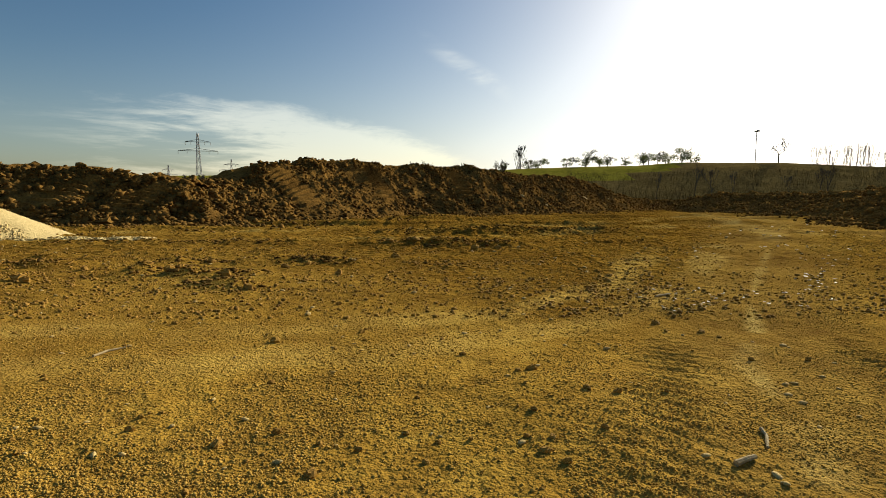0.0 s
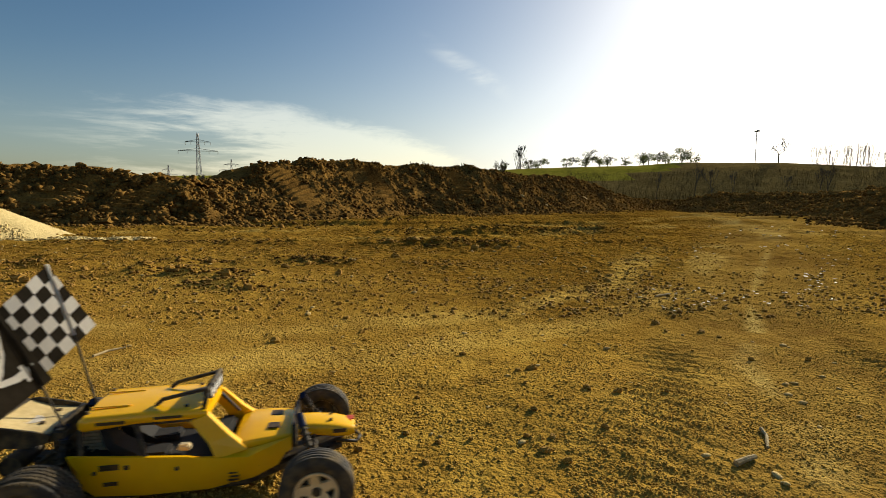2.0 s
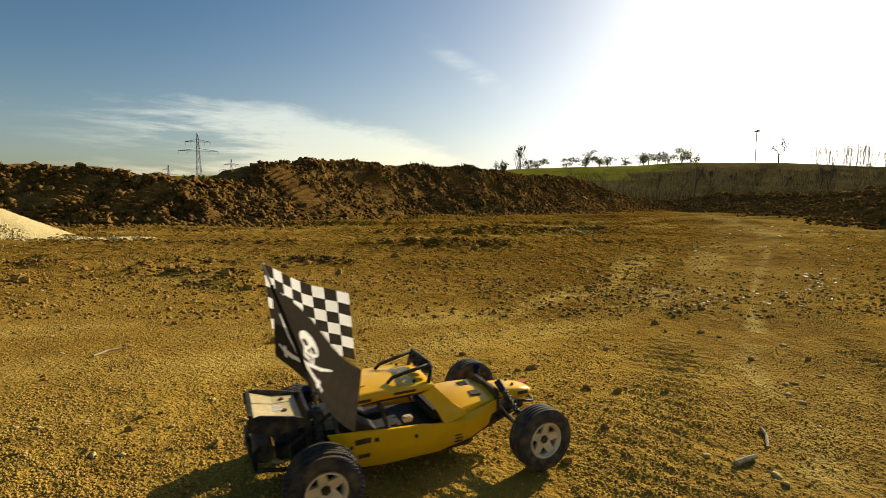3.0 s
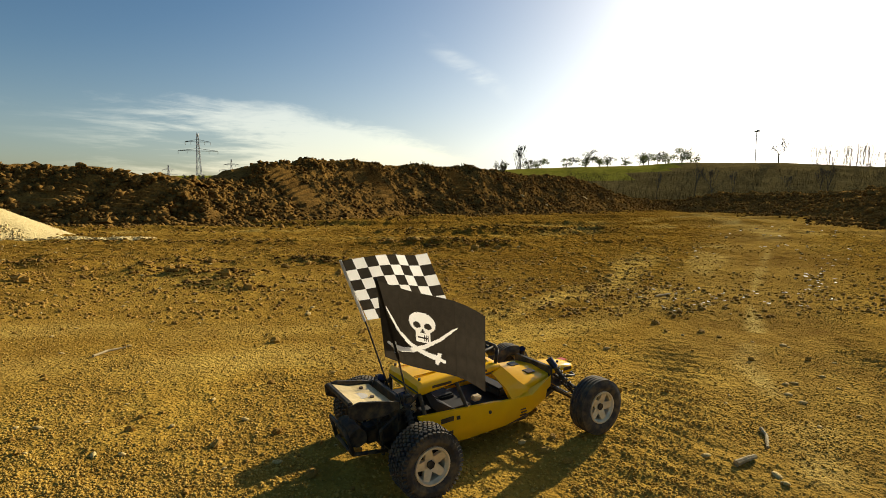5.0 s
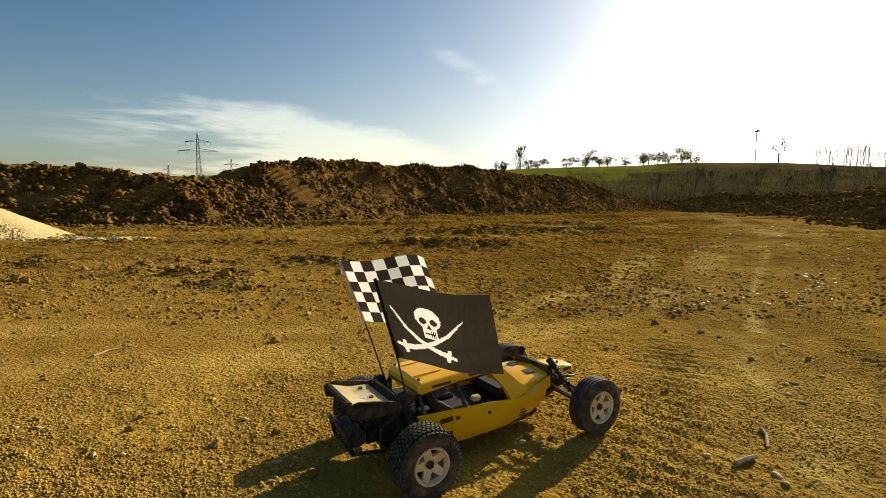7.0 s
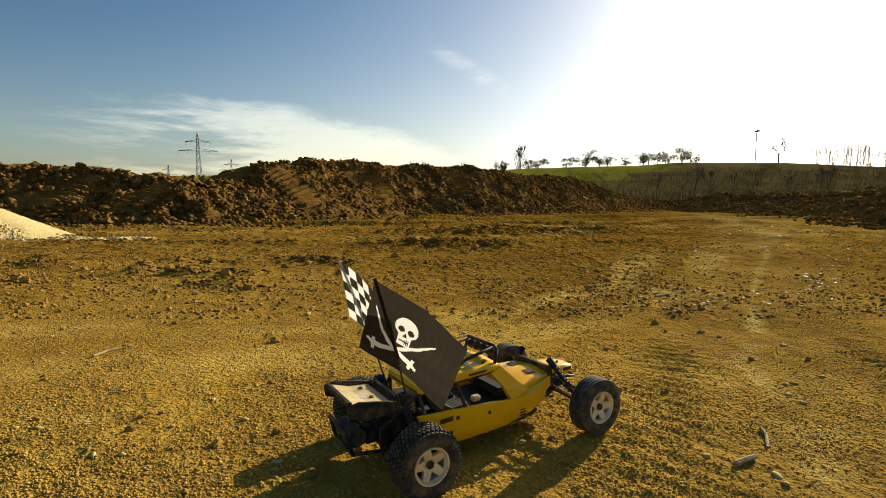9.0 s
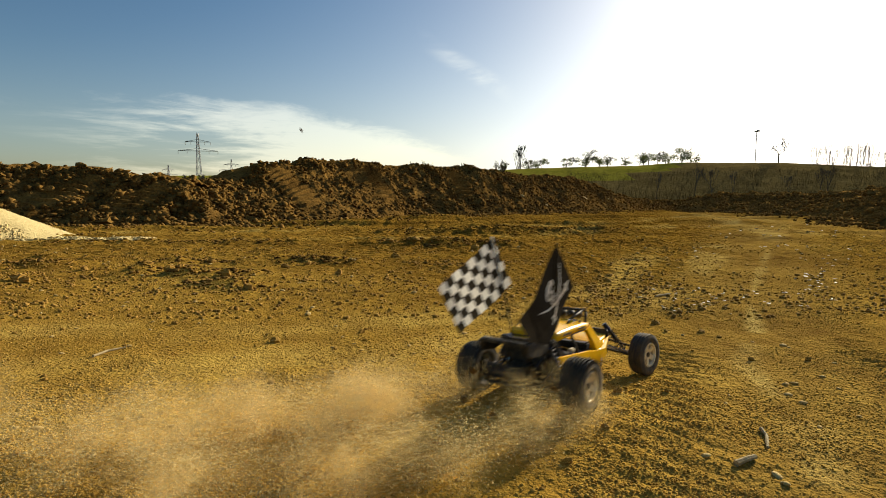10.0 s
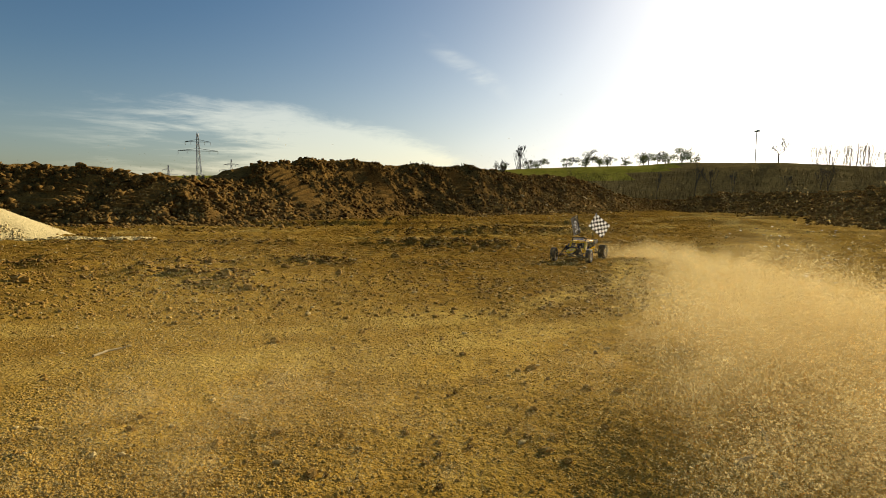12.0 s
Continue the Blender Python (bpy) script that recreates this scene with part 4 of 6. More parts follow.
def make_body():
    # floor pan
    bm = bmesh.new()
    add_loft(bm, [rounded(-0.03, 0.075, 0.045, 0.060, 0.004), rounded(0.05, 0.098, 0.042, 0.060, 0.004), rounded(0.40, 0.095, 0.042, 0.060, 0.004), rounded(0.47, 0.06, 0.050, 0.068, 0.004), rounded(0.63, 0.03, 0.085, 0.10, 0.004)])
    part("chassis", bm, BLACK, buggy)
    # side panels
    for s in (-1, 1):
        bm = bmesh.new()
        low = [(0.075, 0.055), (0.18, 0.046), (0.32, 0.046), (0.42, 0.064), (0.475, 0.090), (0.508, 0.132)]
        top = [(0.030, 0.158), (0.16, 0.146), (0.275, 0.136), (0.305, 0.130), (0.345, 0.127), (0.505, 0.146)]
        secs = []
        for (lx, lz), (tx, tz) in zip(low, top):
            k = 1.0 if tx < 0.36 else 1 - 0.22 * (tx - 0.36) / 0.145
            y0, y1 = s * 0.101 * k, s * 0.117 * k
            mx, mz = (lx + tx) / 2, (lz + tz) / 2
            secs.append([(lx, y0, lz), (mx, s * 0.116 * k, mz - 0.02), (mx, s * 0.1195 * k, mz + 0.015), (tx, y1, tz), (tx, y1 - s * 0.006, tz + 0.0015), (tx, y1 - s * 0.010, tz - 0.004), (mx, s * 0.108 * k, mz), (lx, y0 - s * 0.006, lz + 0.003)])
        add_loft(bm, secs)
        p = part("side_panel", bm, YELLOW, buggy, "yellow side panel with dark stickers", smooth=True)
        md = p.modifiers.new("edges", "EDGE_SPLIT"); md.split_angle = radians(40)
        for bx, bz, bw, bh, mt in ((0.115, 0.128, 0.040, 0.013, INK), (0.116, 0.090, 0.030, 0.009, INK), (0.225, 0.120, 0.022, 0.004, INK), (0.150, 0.125, 0.011, 0.010, INK)):
            if s < 0 and bx == 0.225:
                continue
            b2 = bmesh.new()
            add_box(b2, (bx, s * 0.1197, bz), (bw, 0.0012, bh))
            part("sticker", b2, mt, p)
        if s < 0:
            b2 = bmesh.new()
            for k in range(7):
                add_box(b2, (0.378 - 0.003 * (k % 2), -0.1165, 0.062 + 0.0085 * k), (0.026 - 0.002 * k, 0.0012, 0.0042))
            part("sticker", b2, INK, p)
        for bx, bz in ((0.085, 0.118), (0.255, 0.112), (0.43, 0.092), (0.41, 0.118)):
            b2 = bmesh.new()
            k = 1.0 if bx < 0.36 else 1 - 0.22 * (bx - 0.36) / 0.145
            add_rod(b2, (bx, s * 0.112 * k, bz), (bx, s * 0.1215 * k, bz), 0.0048, 10)
            part("body_button", b2, BLACK, p)
    # hood and nose
    bm = bmesh.new()
    add_loft(bm, [rounded(0.372, 0.103, 0.122, 0.148, 0.006, 0.003), rounded(0.40, 0.101, 0.122, 0.154, 0.006, 0.006), rounded(0.44, 0.096, 0.124, 0.157, 0.006, 0.008), rounded(0.48, 0.088, 0.130, 0.157, 0.006, 0.008), rounded(0.507, 0.080, 0.136, 0.156, 0.005, 0.008),
                  rounded(0.512, 0.042, 0.134, 0.160, 0.010, 0.008), rounded(0.56, 0.044, 0.126, 0.158, 0.012, 0.006), rounded(0.61, 0.044, 0.118, 0.152, 0.012, 0.005), rounded(0.645, 0.038, 0.114, 0.144, 0.012, 0.003), rounded(0.662, 0.026, 0.116, 0.136, 0.009, 0.001)])
    hood = part("hood", bm, YELLOW, buggy, "yellow hood tapering to a narrow nose", smooth=True)
    md = hood.modifiers.new("edges", "EDGE_SPLIT"); md.split_angle = radians(38)
    for (x, y, z, sx, sy, mt, nm) in ((0.462, -0.040, 0.1630, 0.028, 0.032, INK, "hood_vent"), (0.462, 0.040, 0.1630, 0.028, 0.032, INK, "hood_vent")):
        b2 = bmesh.new(); add_box(b2, (x, y, z), (sx, sy, 0.003), bevel=0.001); part(nm, b2, mt, hood)
    b2 = bmesh.new(); add_box(b2, (0.650, 0.012, 0.146), (0.020, 0.026, 0.002), pose(0, 0, 0)); part("nose_badge", b2, RED, hood)
    b2 = bmesh.new(); add_box(b2, (0.622, -0.0445, 0.136), (0.034, 0.0015, 0.010)); part("nose_sticker", b2, INK, hood)
    for x, y in ((0.60, -0.02), (0.60, 0.02)):
        b2 = bmesh.new(); add_rod(b2, (x, y, 0.150), (x, y, 0.1605), 0.004, 10); part("body_button", b2, BLACK, hood)
    # windscreen posts
    for s in (-1, 1):
        bm = bmesh.new()
        add_loft(bm, [[(0.338, s * 0.1165, 0.124), (0.338, s * 0.094, 0.124), (0.400, s * 0.088, 0.146), (0.408, s * 0.112, 0.140)], [(0.322, s * 0.109, 0.160), (0.322, s * 0.090, 0.162), (0.366, s * 0.084, 0.176), (0.370, s * 0.104, 0.172)], [(0.282, s * 0.1005, 0.212), (0.282, s * 0.082, 0.214), (0.318, s * 0.078, 0.228), (0.320, s * 0.096, 0.224)]])
        p = part("windscreen_post", bm, YELLOW, buggy)
        bm2 = bmesh.new()
        add_rod(bm2, (0.36, s * 0.078, 0.162), (0.306, s * 0.074, 0.228), 0.004)
        part("roll_cage_bar", bm2, BLACK, buggy)
    # roof
    bm = bmesh.new()
    add_loft(bm, [rounded(0.046, 0.092, 0.203, 0.228, 0.008, 0.003), rounded(0.057, 0.100, 0.203, 0.238, 0.012, 0.005), rounded(0.17, 0.0985, 0.212, 0.241, 0.012, 0.007), rounded(0.28, 0.096, 0.212, 0.239, 0.012, 0.006), rounded(0.318, 0.090, 0.214, 0.232, 0.008, 0.004)])
    roof = part("roof", bm, YELLOW, buggy, "glossy yellow roof panel", smooth=True)
    md = roof.modifiers.new("edges", "EDGE_SPLIT"); md.split_angle = radians(38)
    for y in (-0.05, 0.05):
        b2 = bmesh.new(); add_box(b2, (0.10, y, 0.2440), (0.085, 0.006, 0.003), bevel=0.0008); part("roof_rib", b2, YELLOW, roof)
    for x, y in ((0.06, -0.075), (0.06, 0.075), (0.27, -0.075), (0.27, 0.075)):
        b2 = bmesh.new(); add_rod(b2, (x, y, 0.236), (x, y, 0.2455), 0.004, 10); part("body_button", b2, BLACK, roof)
    for s in (-1, 1):
        b2 = bmesh.new(); add_box(b2, (0.115, s * 0.1000, 0.222), (0.060, 0.0012, 0.007)); part("sticker", b2, INK, roof)
        b2 = bmesh.new(); add_box(b2, (0.235, s * 0.0985, 0.226), (0.060, 0.0012, 0.006)); part("sticker", b2, INK, roof)
    # cage
    for s in (-1, 1):
        for a, b, r in (((0.05, s * 0.090, 0.210), (0.055, s * 0.108, 0.150), 0.0055), ((0.165, s * 0.090, 0.214), (0.185, s * 0.108, 0.142), 0.006), ((0.05, s * 0.090, 0.212), (0.30, s * 0.088, 0.214), 0.005), ((0.05, s * 0.085, 0.205), (-0.055, s * 0.062, 0.125), 0.005), ((-0.055, s * 0.062, 0.125), (-0.05, s * 0.055, 0.055), 0.005), ((0.055, s * 0.105, 0.150), (-0.03, s * 0.07, 0.06), 0.005)):
            bm = bmesh.new(); add_rod(bm, a, b, r); part("roll_cage_bar", bm, BLACK, buggy)
    bm = bmesh.new(); add_rod(bm, (0.05, -0.09, 0.212), (0.05, 0.09, 0.212), 0.005); part("roll_cage_bar", bm, BLACK, buggy)
    # cabin
    bm = bmesh.new()
    add_loft(bm, [rounded(0.045, 0.098, 0.058, 0.128, 0.006), rounded(0.37, 0.096, 0.058, 0.110, 0.006)])
    part("cabin_floor", bm, CABIN, buggy)
    for s in (-1, 1):
        bm = bmesh.new()
        add_loft(bm, [[(0.13, s * 0.048 - 0.030, 0.112), (0.13, s * 0.048 + 0.030, 0.112), (0.17, s * 0.048 + 0.030, 0.128), (0.17, s * 0.048 - 0.030, 0.128)], [(0.09, s * 0.048 - 0.028, 0.16), (0.09, s * 0.048 + 0.028, 0.16), (0.112, s * 0.048 + 0.028, 0.165), (0.112, s * 0.048 - 0.028, 0.165)], [(0.078, s * 0.048 - 0.018, 0.196), (0.078, s * 0.048 + 0.018, 0.196), (0.094, s * 0.048 + 0.018, 0.198), (0.094, s * 0.048 - 0.018, 0.198)]])
        add_box(bm, (0.185, s * 0.048, 0.122), (0.075, 0.058, 0.022), bevel=0.005)
        part("seat", bm, CABIN, buggy)
    bm = bmesh.new(); add_box(bm, (0.335, 0, 0.138), (0.04, 0.16, 0.028), bevel=0.006); part("dashboard", bm, CABIN, buggy)
    bm = bmesh.new(); add_lathe(bm, [(0.020, -0.002), (0.023, 0), (0.020, 0.002), (0.0175, 0)], 24, True)
    bmesh.ops.transform(bm, matrix=pose(0.295, 0.048, 0.155, 0, 0, 90) @ pose(0, 0, 0, -25), verts=bm.verts[:])
    part("steering_wheel", bm, BLACK, buggy)
    bm = bmesh.new(); add_box(bm, (0.255, -0.05, 0.132), (0.028, 0.022, 0.016), pose(0, 0, 0), bevel=0.004); part("receiver_box", bm, ALLOY, buggy, "grey electronics box in the cabin")
    # lamp bar
    bar = bmesh.new()
    add_pipe(bar, [(0.308, -0.080, 0.232), (0.318, -0.078, 0.272), (0.318, -0.068, 0.280), (0.318, 0.068, 0.280), (0.318, 0.078, 0.272), (0.308, 0.080, 0.232)], 0.0052)
    lampbar = part("lamp_bar", bar, BLACK, buggy, "black tubular lamp bar on the roof", smooth=True)
    for s in (-1, 1):
        bm = bmesh.new(); add_pipe(bm, [(0.318, s * 0.066, 0.278), (0.215, s * 0.060, 0.256), (0.200, s * 0.060, 0.243)], 0.0048); part("brace", bm, BLACK, lampbar, smooth=True)
    for k in range(4):
        y = -0.048 + 0.032 * k
        bm = bmesh.new()
        add_lathe(bm, [(0.001, -0.016), (0.010, -0.013), (0.0145, -0.004), (0.0155, 0.006), (0.0135, 0.0075)], 20)
        bmesh.ops.transform(bm, matrix=pose(0.316, y, 0.262, 0, 0, -90), verts=bm.verts[:])
        lamp = part("roof_lamp", bm, BLACK, lampbar, smooth=True)
        bm = bmesh.new()
        add_lathe(bm, [(0.0005, 0.0085), (0.008, 0.0078), (0.0135, 0.0065)], 20)
        bmesh.ops.transform(bm, matrix=pose(0.316, y, 0.262, 0, 0, -90), verts=bm.verts[:])
        part("lens", bm, LENS, lamp, smooth=True)
    # front suspension
    for s in (-1, 1):
        bm = bmesh.new()
        for x in (0.545, 0.600):
            add_rod(bm, (x, s * 0.04, 0.092), (0.572, s * 0.178, 0.070), 0.0055)
        add_rod(bm, (0.572, s * 0.12, 0.080), (0.572, s * 0.18, 0.070), 0.009)
        part("lower_arm", bm, BLACK, buggy)
        bm = bmesh.new(); add_rod(bm, (0.56, s * 0.045, 0.130), (0.568, s * 0.178, 0.106), 0.0045); part("upper_arm", bm, BLACK, buggy)
        bm = bmesh.new(); add_rod(bm, (0.545, s * 0.03, 0.105), (0.545, s * 0.175, 0.09), 0.003); part("tie_rod", bm, CHROME, buggy)
        bm = bmesh.new(); add_box(bm, (0.57, s * 0.182, 0.086), (0.026, 0.016, 0.052), bevel=0.004); part("steering_knuckle", bm, BLACK, buggy)
        make_shock((0.528, s * 0.072, 0.186), (0.566, s * 0.142, 0.084), 0.012)
    bm = bmesh.new(); add_loft(bm, [rounded(0.508, 0.088, 0.120, 0.178, 0.012), rounded(0.518, 0.088, 0.120, 0.178, 0.012)]); part("front_shock_tower", bm, BLACK, buggy)
    bm = bmesh.new(); add_pipe(bm, [(0.612, -0.034, 0.108), (0.664, -0.030, 0.098), (0.675, 0.0, 0.098), (0.664, 0.030, 0.098), (0.612, 0.034, 0.108)], 0.0045)
    part("front_bumper", bm, BLACK, buggy, smooth=True)
    # rear end
    for s in (-1, 1):
        bm = bmesh.new()
        for x in (-0.02, 0.055):
            add_rod(bm, (x, s * 0.05, 0.070), (0.0, s * 0.165, 0.078), 0.0065)
        part("lower_arm", bm, BLACK, buggy)
        bm = bmesh.new(); add_rod(bm, (0, s * 0.045, 0.092), (0, s * 0.17, 0.088), 0.005); part("drive_shaft", bm, CHROME, buggy)
        bm = bmesh.new(); add_box(bm, (0, s * 0.168, 0.088), (0.036, 0.014, 0.058), bevel=0.004); part("rear_hub", bm, BLACK, buggy)
        make_shock((0.012, s * 0.075, 0.205), (0.016, s * 0.135, 0.085), 0.014)
        bm = bmesh.new(); add_box(bm, (0.013, s * 0.088, 0.206), (0.026, 0.034, 0.022), bevel=0.005); part("shock_mount", bm, BLACK, buggy)
    bm = bmesh.new(); add_loft(bm, [rounded(-0.012, 0.080, 0.110, 0.215, 0.016), rounded(-0.003, 0.080, 0.110, 0.215, 0.016)]); part("rear_shock_tower", bm, BLACK, buggy)
    bm = bmesh.new()
    add_box(bm, (-0.005, 0, 0.105), (0.09, 0.075, 0.07), bevel=0.008); add_box(bm, (-0.06, 0, 0.10), (0.05, 0.05, 0.045), bevel=0.006)
    part("gearbox", bm, BLACK, buggy)
    bm = bmesh.new()
    for k in range(7):
        add_box(bm, (0.045, 0.012, 0.125 + k * 0.0085), (0.056, 0.066, 0.005), bevel=0.001)
    add_box(bm, (0.045, 0.012, 0.15), (0.044, 0.052, 0.07), bevel=0.003)
    part("engine", bm, ALLOY, buggy, "finned grey engine behind the cabin")
    bm = bmesh.new(); add_rod(bm, (-0.115, -0.052, 0.118), (-0.115, 0.052, 0.118), 0.024, 20); part("silencer", bm, BLACK, buggy, smooth=False)
    bm = bmesh.new(); add_pipe(bm, [(0.03, 0.04, 0.13), (-0.03, 0.062, 0.14), (-0.09, 0.058, 0.13), (-0.115, 0.045, 0.12)], 0.007); part("exhaust_pipe", bm, CHROME, buggy, smooth=True)
    bm = bmesh.new(); add_pipe(bm, [(-0.04, -0.058, 0.065), (-0.135, -0.064, 0.085), (-0.150, -0.055, 0.150), (-0.150, 0.055, 0.150), (-0.135, 0.064, 0.085), (-0.04, 0.058, 0.065)], 0.0055)
    add_pipe(bm, [(-0.135, -0.064, 0.085), (-0.135, 0.064, 0.085)], 0.005)
    part("rear_bumper", bm, BLACK, buggy, smooth=True)
    # rear wing
    bm = bmesh.new()
    add_loft(bm, [[(-0.023, -0.088, 0.196), (-0.023, 0.088, 0.196), (-0.023, 0.088, 0.200), (-0.023, -0.088, 0.200)], [(-0.083, -0.088, 0.205), (-0.083, 0.088, 0.205), (-0.083, 0.088, 0.2085), (-0.083, -0.088, 0.2085)], [(-0.133, -0.088, 0.222), (-0.133, 0.088, 0.222), (-0.134, 0.088, 0.226), (-0.134, -0.088, 0.226)]])
    wing = part("rear_wing", bm, CREAM, buggy, "dusty cream rear wing plate with black end plates")
    for s in (-1, 1):
        out = [(-0.008, 0.204), (-0.014, 0.186), (-0.058, 0.176), (-0.118, 0.182), (-0.148, 0.196), (-0.150, 0.226), (-0.118, 0.231), (-0.043, 0.214)]
        bm = flat_plate(out, s * 0.0885, s * 0.0945)
        bmesh.ops.bevel(bm, geom=bm.edges[:], offset=0.0015, segments=1, affect="EDGES")
        part("end_plate", bm, BLACK, wing)
    bm = bmesh.new(); add_box(bm, (-0.140, 0, 0.226), (0.012, 0.174, 0.012), bevel=0.002); part("wing_lip", bm, BLACK, wing)
    bm = bmesh.new(); add_lathe(bm, [(0.001, 0.0), (0.0225, 0.0), (0.0225, 0.0012)], 32)
    bmesh.ops.transform(bm, matrix=pose(-0.086, -0.005, 0.2098, 0, 8, 0) @ pose(0, 0, 0, 90), verts=bm.verts[:]); part("wing_badge", bm, CLOTH_W, wing)
    for y in (-0.023, 0.055):
        bm = bmesh.new(); add_rod(bm, (-0.058, y, 0.196), (-0.058, y, 0.209), 0.006, 12); part("wing_button", bm, INK, wing)
        bm = bmesh.new(); add_rod(bm, (-0.058, y * 0.8, 0.20), (-0.018, y * 0.8, 0.125), 0.005); part("wing_stay", bm, BLACK, buggy)


def make_shock(a, b, r):
    """A damper with its coil spring."""
    a, b = Vector(a), Vector(b)
    bm = bmesh.new(); add_rod(bm, a, a.lerp(b, 0.55), r * 0.62, 12); add_rod(bm, a.lerp(b, 0.5), b, r * 0.25, 8)
    damper = part("damper", bm, BLACK, buggy, smooth=False)
    bm = bmesh.new(); add_rod(bm, a.lerp(b, -0.10), a.lerp(b, 0.16), r * 0.86, 14); part("damper_cap", bm, BLUE, damper, "blue anodised damper cap")
    q = (b - a).to_track_quat("Z", "Y")
    pts = []
    for k in range(49):
        an = 2 * math.pi * k / 7
        pts.append(a.lerp(b, 0.2 + 0.72 * k / 48) + q @ Vector((r * math.cos(an), r * math.sin(an), 0)))
    bm = bmesh.new()
    for p0, p1 in zip(pts, pts[1:]):
        add_rod(bm, p0, p1, r * 0.15, 5)
    part("coil_spring", bm, BLACK, damper)


make_body()


# ---- the flags ----
def chequer(u, v):
    return (int(u * 8) + int(v * 6)) % 2 == 0


def inside(px, py, poly):
    hit = False
    for (x0, y0), (x1, y1) in zip(poly, poly[1:] + poly[:1]):
        if (y0 > py) != (y1 > py) and px < (x1 - x0) * (py - y0) / (y1 - y0) + x0:
            hit = not hit
    return hit


SABRES = (((0.06, 0.23), (0.12, 0.20), (0.20, 0.205), (0.30, 0.245), (0.42, 0.33), (0.56, 0.46), (0.72, 0.67)), ((0.585, 0.165), (0.53, 0.19), (0.45, 0.215), (0.36, 0.255), (0.26, 0.33), (0.17, 0.45), (0.07, 0.70)))


def crossbones(u, v):
    """A plain skull over two crossed sabres; u along the fly, v up."""
    x, y = (u - 0.40) * 1.24, v - 0.5
    def ell(cx, cy, a, b):
        return ((x - cx) / a) ** 2 + ((y - cy) / b) ** 2 < 1
    jaw = abs(x) < 0.082 and -0.13 < y < 0.05
    if ell(0.0, 0.13, 0.150, 0.135) or jaw:
        if ell(-0.062, 0.095, 0.042, 0.040) or ell(0.062, 0.095, 0.042, 0.040):
            return False
        if 0.005 < y < 0.055 and abs(x) < 0.022 * (0.055 - y) / 0.05 + 0.004:
            return False
        if jaw and -0.10 < y < -0.02 and abs(x) < 0.06 and (abs(y + 0.06) < 0.012 or ((x + 0.5) * 45) % 1.0 < 0.25):
            return False
        return True
    for line in SABRES:
        n = len(line) - 1
        for k in range(n):
            (ax, ay), (bx, by) = line[k], line[k + 1]
            dx, dy = (bx - ax) * 1.24, by - ay
            px, py = (u - ax) * 1.24, v - ay
            t = min(1.0, max(0.0, (px * dx + py * dy) / (dx * dx + dy * dy)))
            g = (k + t) / n
            if math.hypot(px - t * dx, py - t * dy) < (0.022 if g < 0.16 else 0.036 * (1 - g) ** 0.6 + 0.005):
                return True
        (ax, ay), (bx, by) = line[1], line[2]
        dx, dy = (bx - ax) * 1.24, by - ay
        ln = math.hypot(dx, dy)
        px, py = (u - ax) * 1.24, v - ay
        if abs((px * dx + py * dy) / ln) < 0.022 and abs((px * dy - py * dx) / ln) < 0.085:
            return True
    return False


def make_flag(name, label, side, base, top, hoist, fly, nu, nv, fn, strips):
    bm = bmesh.new()
    a, b = Vector(base), Vector(top)
    mid = a.lerp(b, 0.55) + Vector((0.006, 0, 0))
    add_rod(bm, a, mid, 0.0026, 8); add_rod(bm, mid, b, 0.0024, 8, 0.0020)
    pole = part("flag_pole", bm, BLACK, buggy, "thin dark whip flag pole")
    bm = bmesh.new()
    rail = (b - mid).normalized()
    add_rod(bm, b - rail * hoist, b + rail * 0.002, 0.0042, 8)
    cloth = part(name, bm, CLOTH_W if fn is chequer else CLOTH_B, buggy, label)
    width = fly / strips
    slope = math.tan(radians(13 if fn is chequer else 14))
    per = nu // strips
    for k in range(strips):
        me = bpy.data.meshes.new("cloth_panel")
        verts, faces, mats = [], [], []
        for i in range(per + 1):
            x = width * i / per + (-0.0002 if i == 0 else 0.0002 if i == per else 0)
            for j in range(nv + 1):
                verts.append((x, 0.0, (j / nv - 1.0) * hoist - slope * (k * width + x)))
        for i in range(per):
            for j in range(nv):
                q = i * (nv + 1) + j
                faces.append((q, q + nv + 1, q + nv + 2, q + 1))
                mats.append(1 if fn((k * per + i + 0.5) / nu, (j + 0.5) / nv) else 0)
        me.from_pydata(verts, [], faces)
        me.materials.append(CLOTH_B); me.materials.append(CLOTH_W)
        me.polygons.foreach_set("material_index", np.array(mats, np.int32))
        o = new("cloth_panel", me)
        o.parent = cloth
        FLAGS.append((o, side, k, width, b, rail))


make_flag("chequered_flag", "black and white chequered racing flag", 1, (0.045, 0.060, 0.12), (-0.078, 0.085, 0.565), 0.185, 0.25, 48, 36, chequer, 8)
make_flag("pirate_flag", "black flag with white skull and crossed sabres", -1, (0.040, -0.060, 0.12), (-0.080, -0.160, 0.545), 0.235, 0.265, 120, 96, crossbones, 10)


# ---- what lies on the ground ----
CLAY = grain("clay_lump", (0.17, 0.088, 0.018), (0.46, 0.270, 0.050), 12.0, 0.95, bump=0.5, fine=120, dist=0.004, per_object=0.10, spec=0.15)

def strewn(rng, n, near, far, half=0.95, power=1.6):
    """Plan places, thinning out with distance."""
    d = near * (far / near) ** (rng.rand(n) ** power)
    return d * (rng.rand(n) * 2 - 1) * half, d


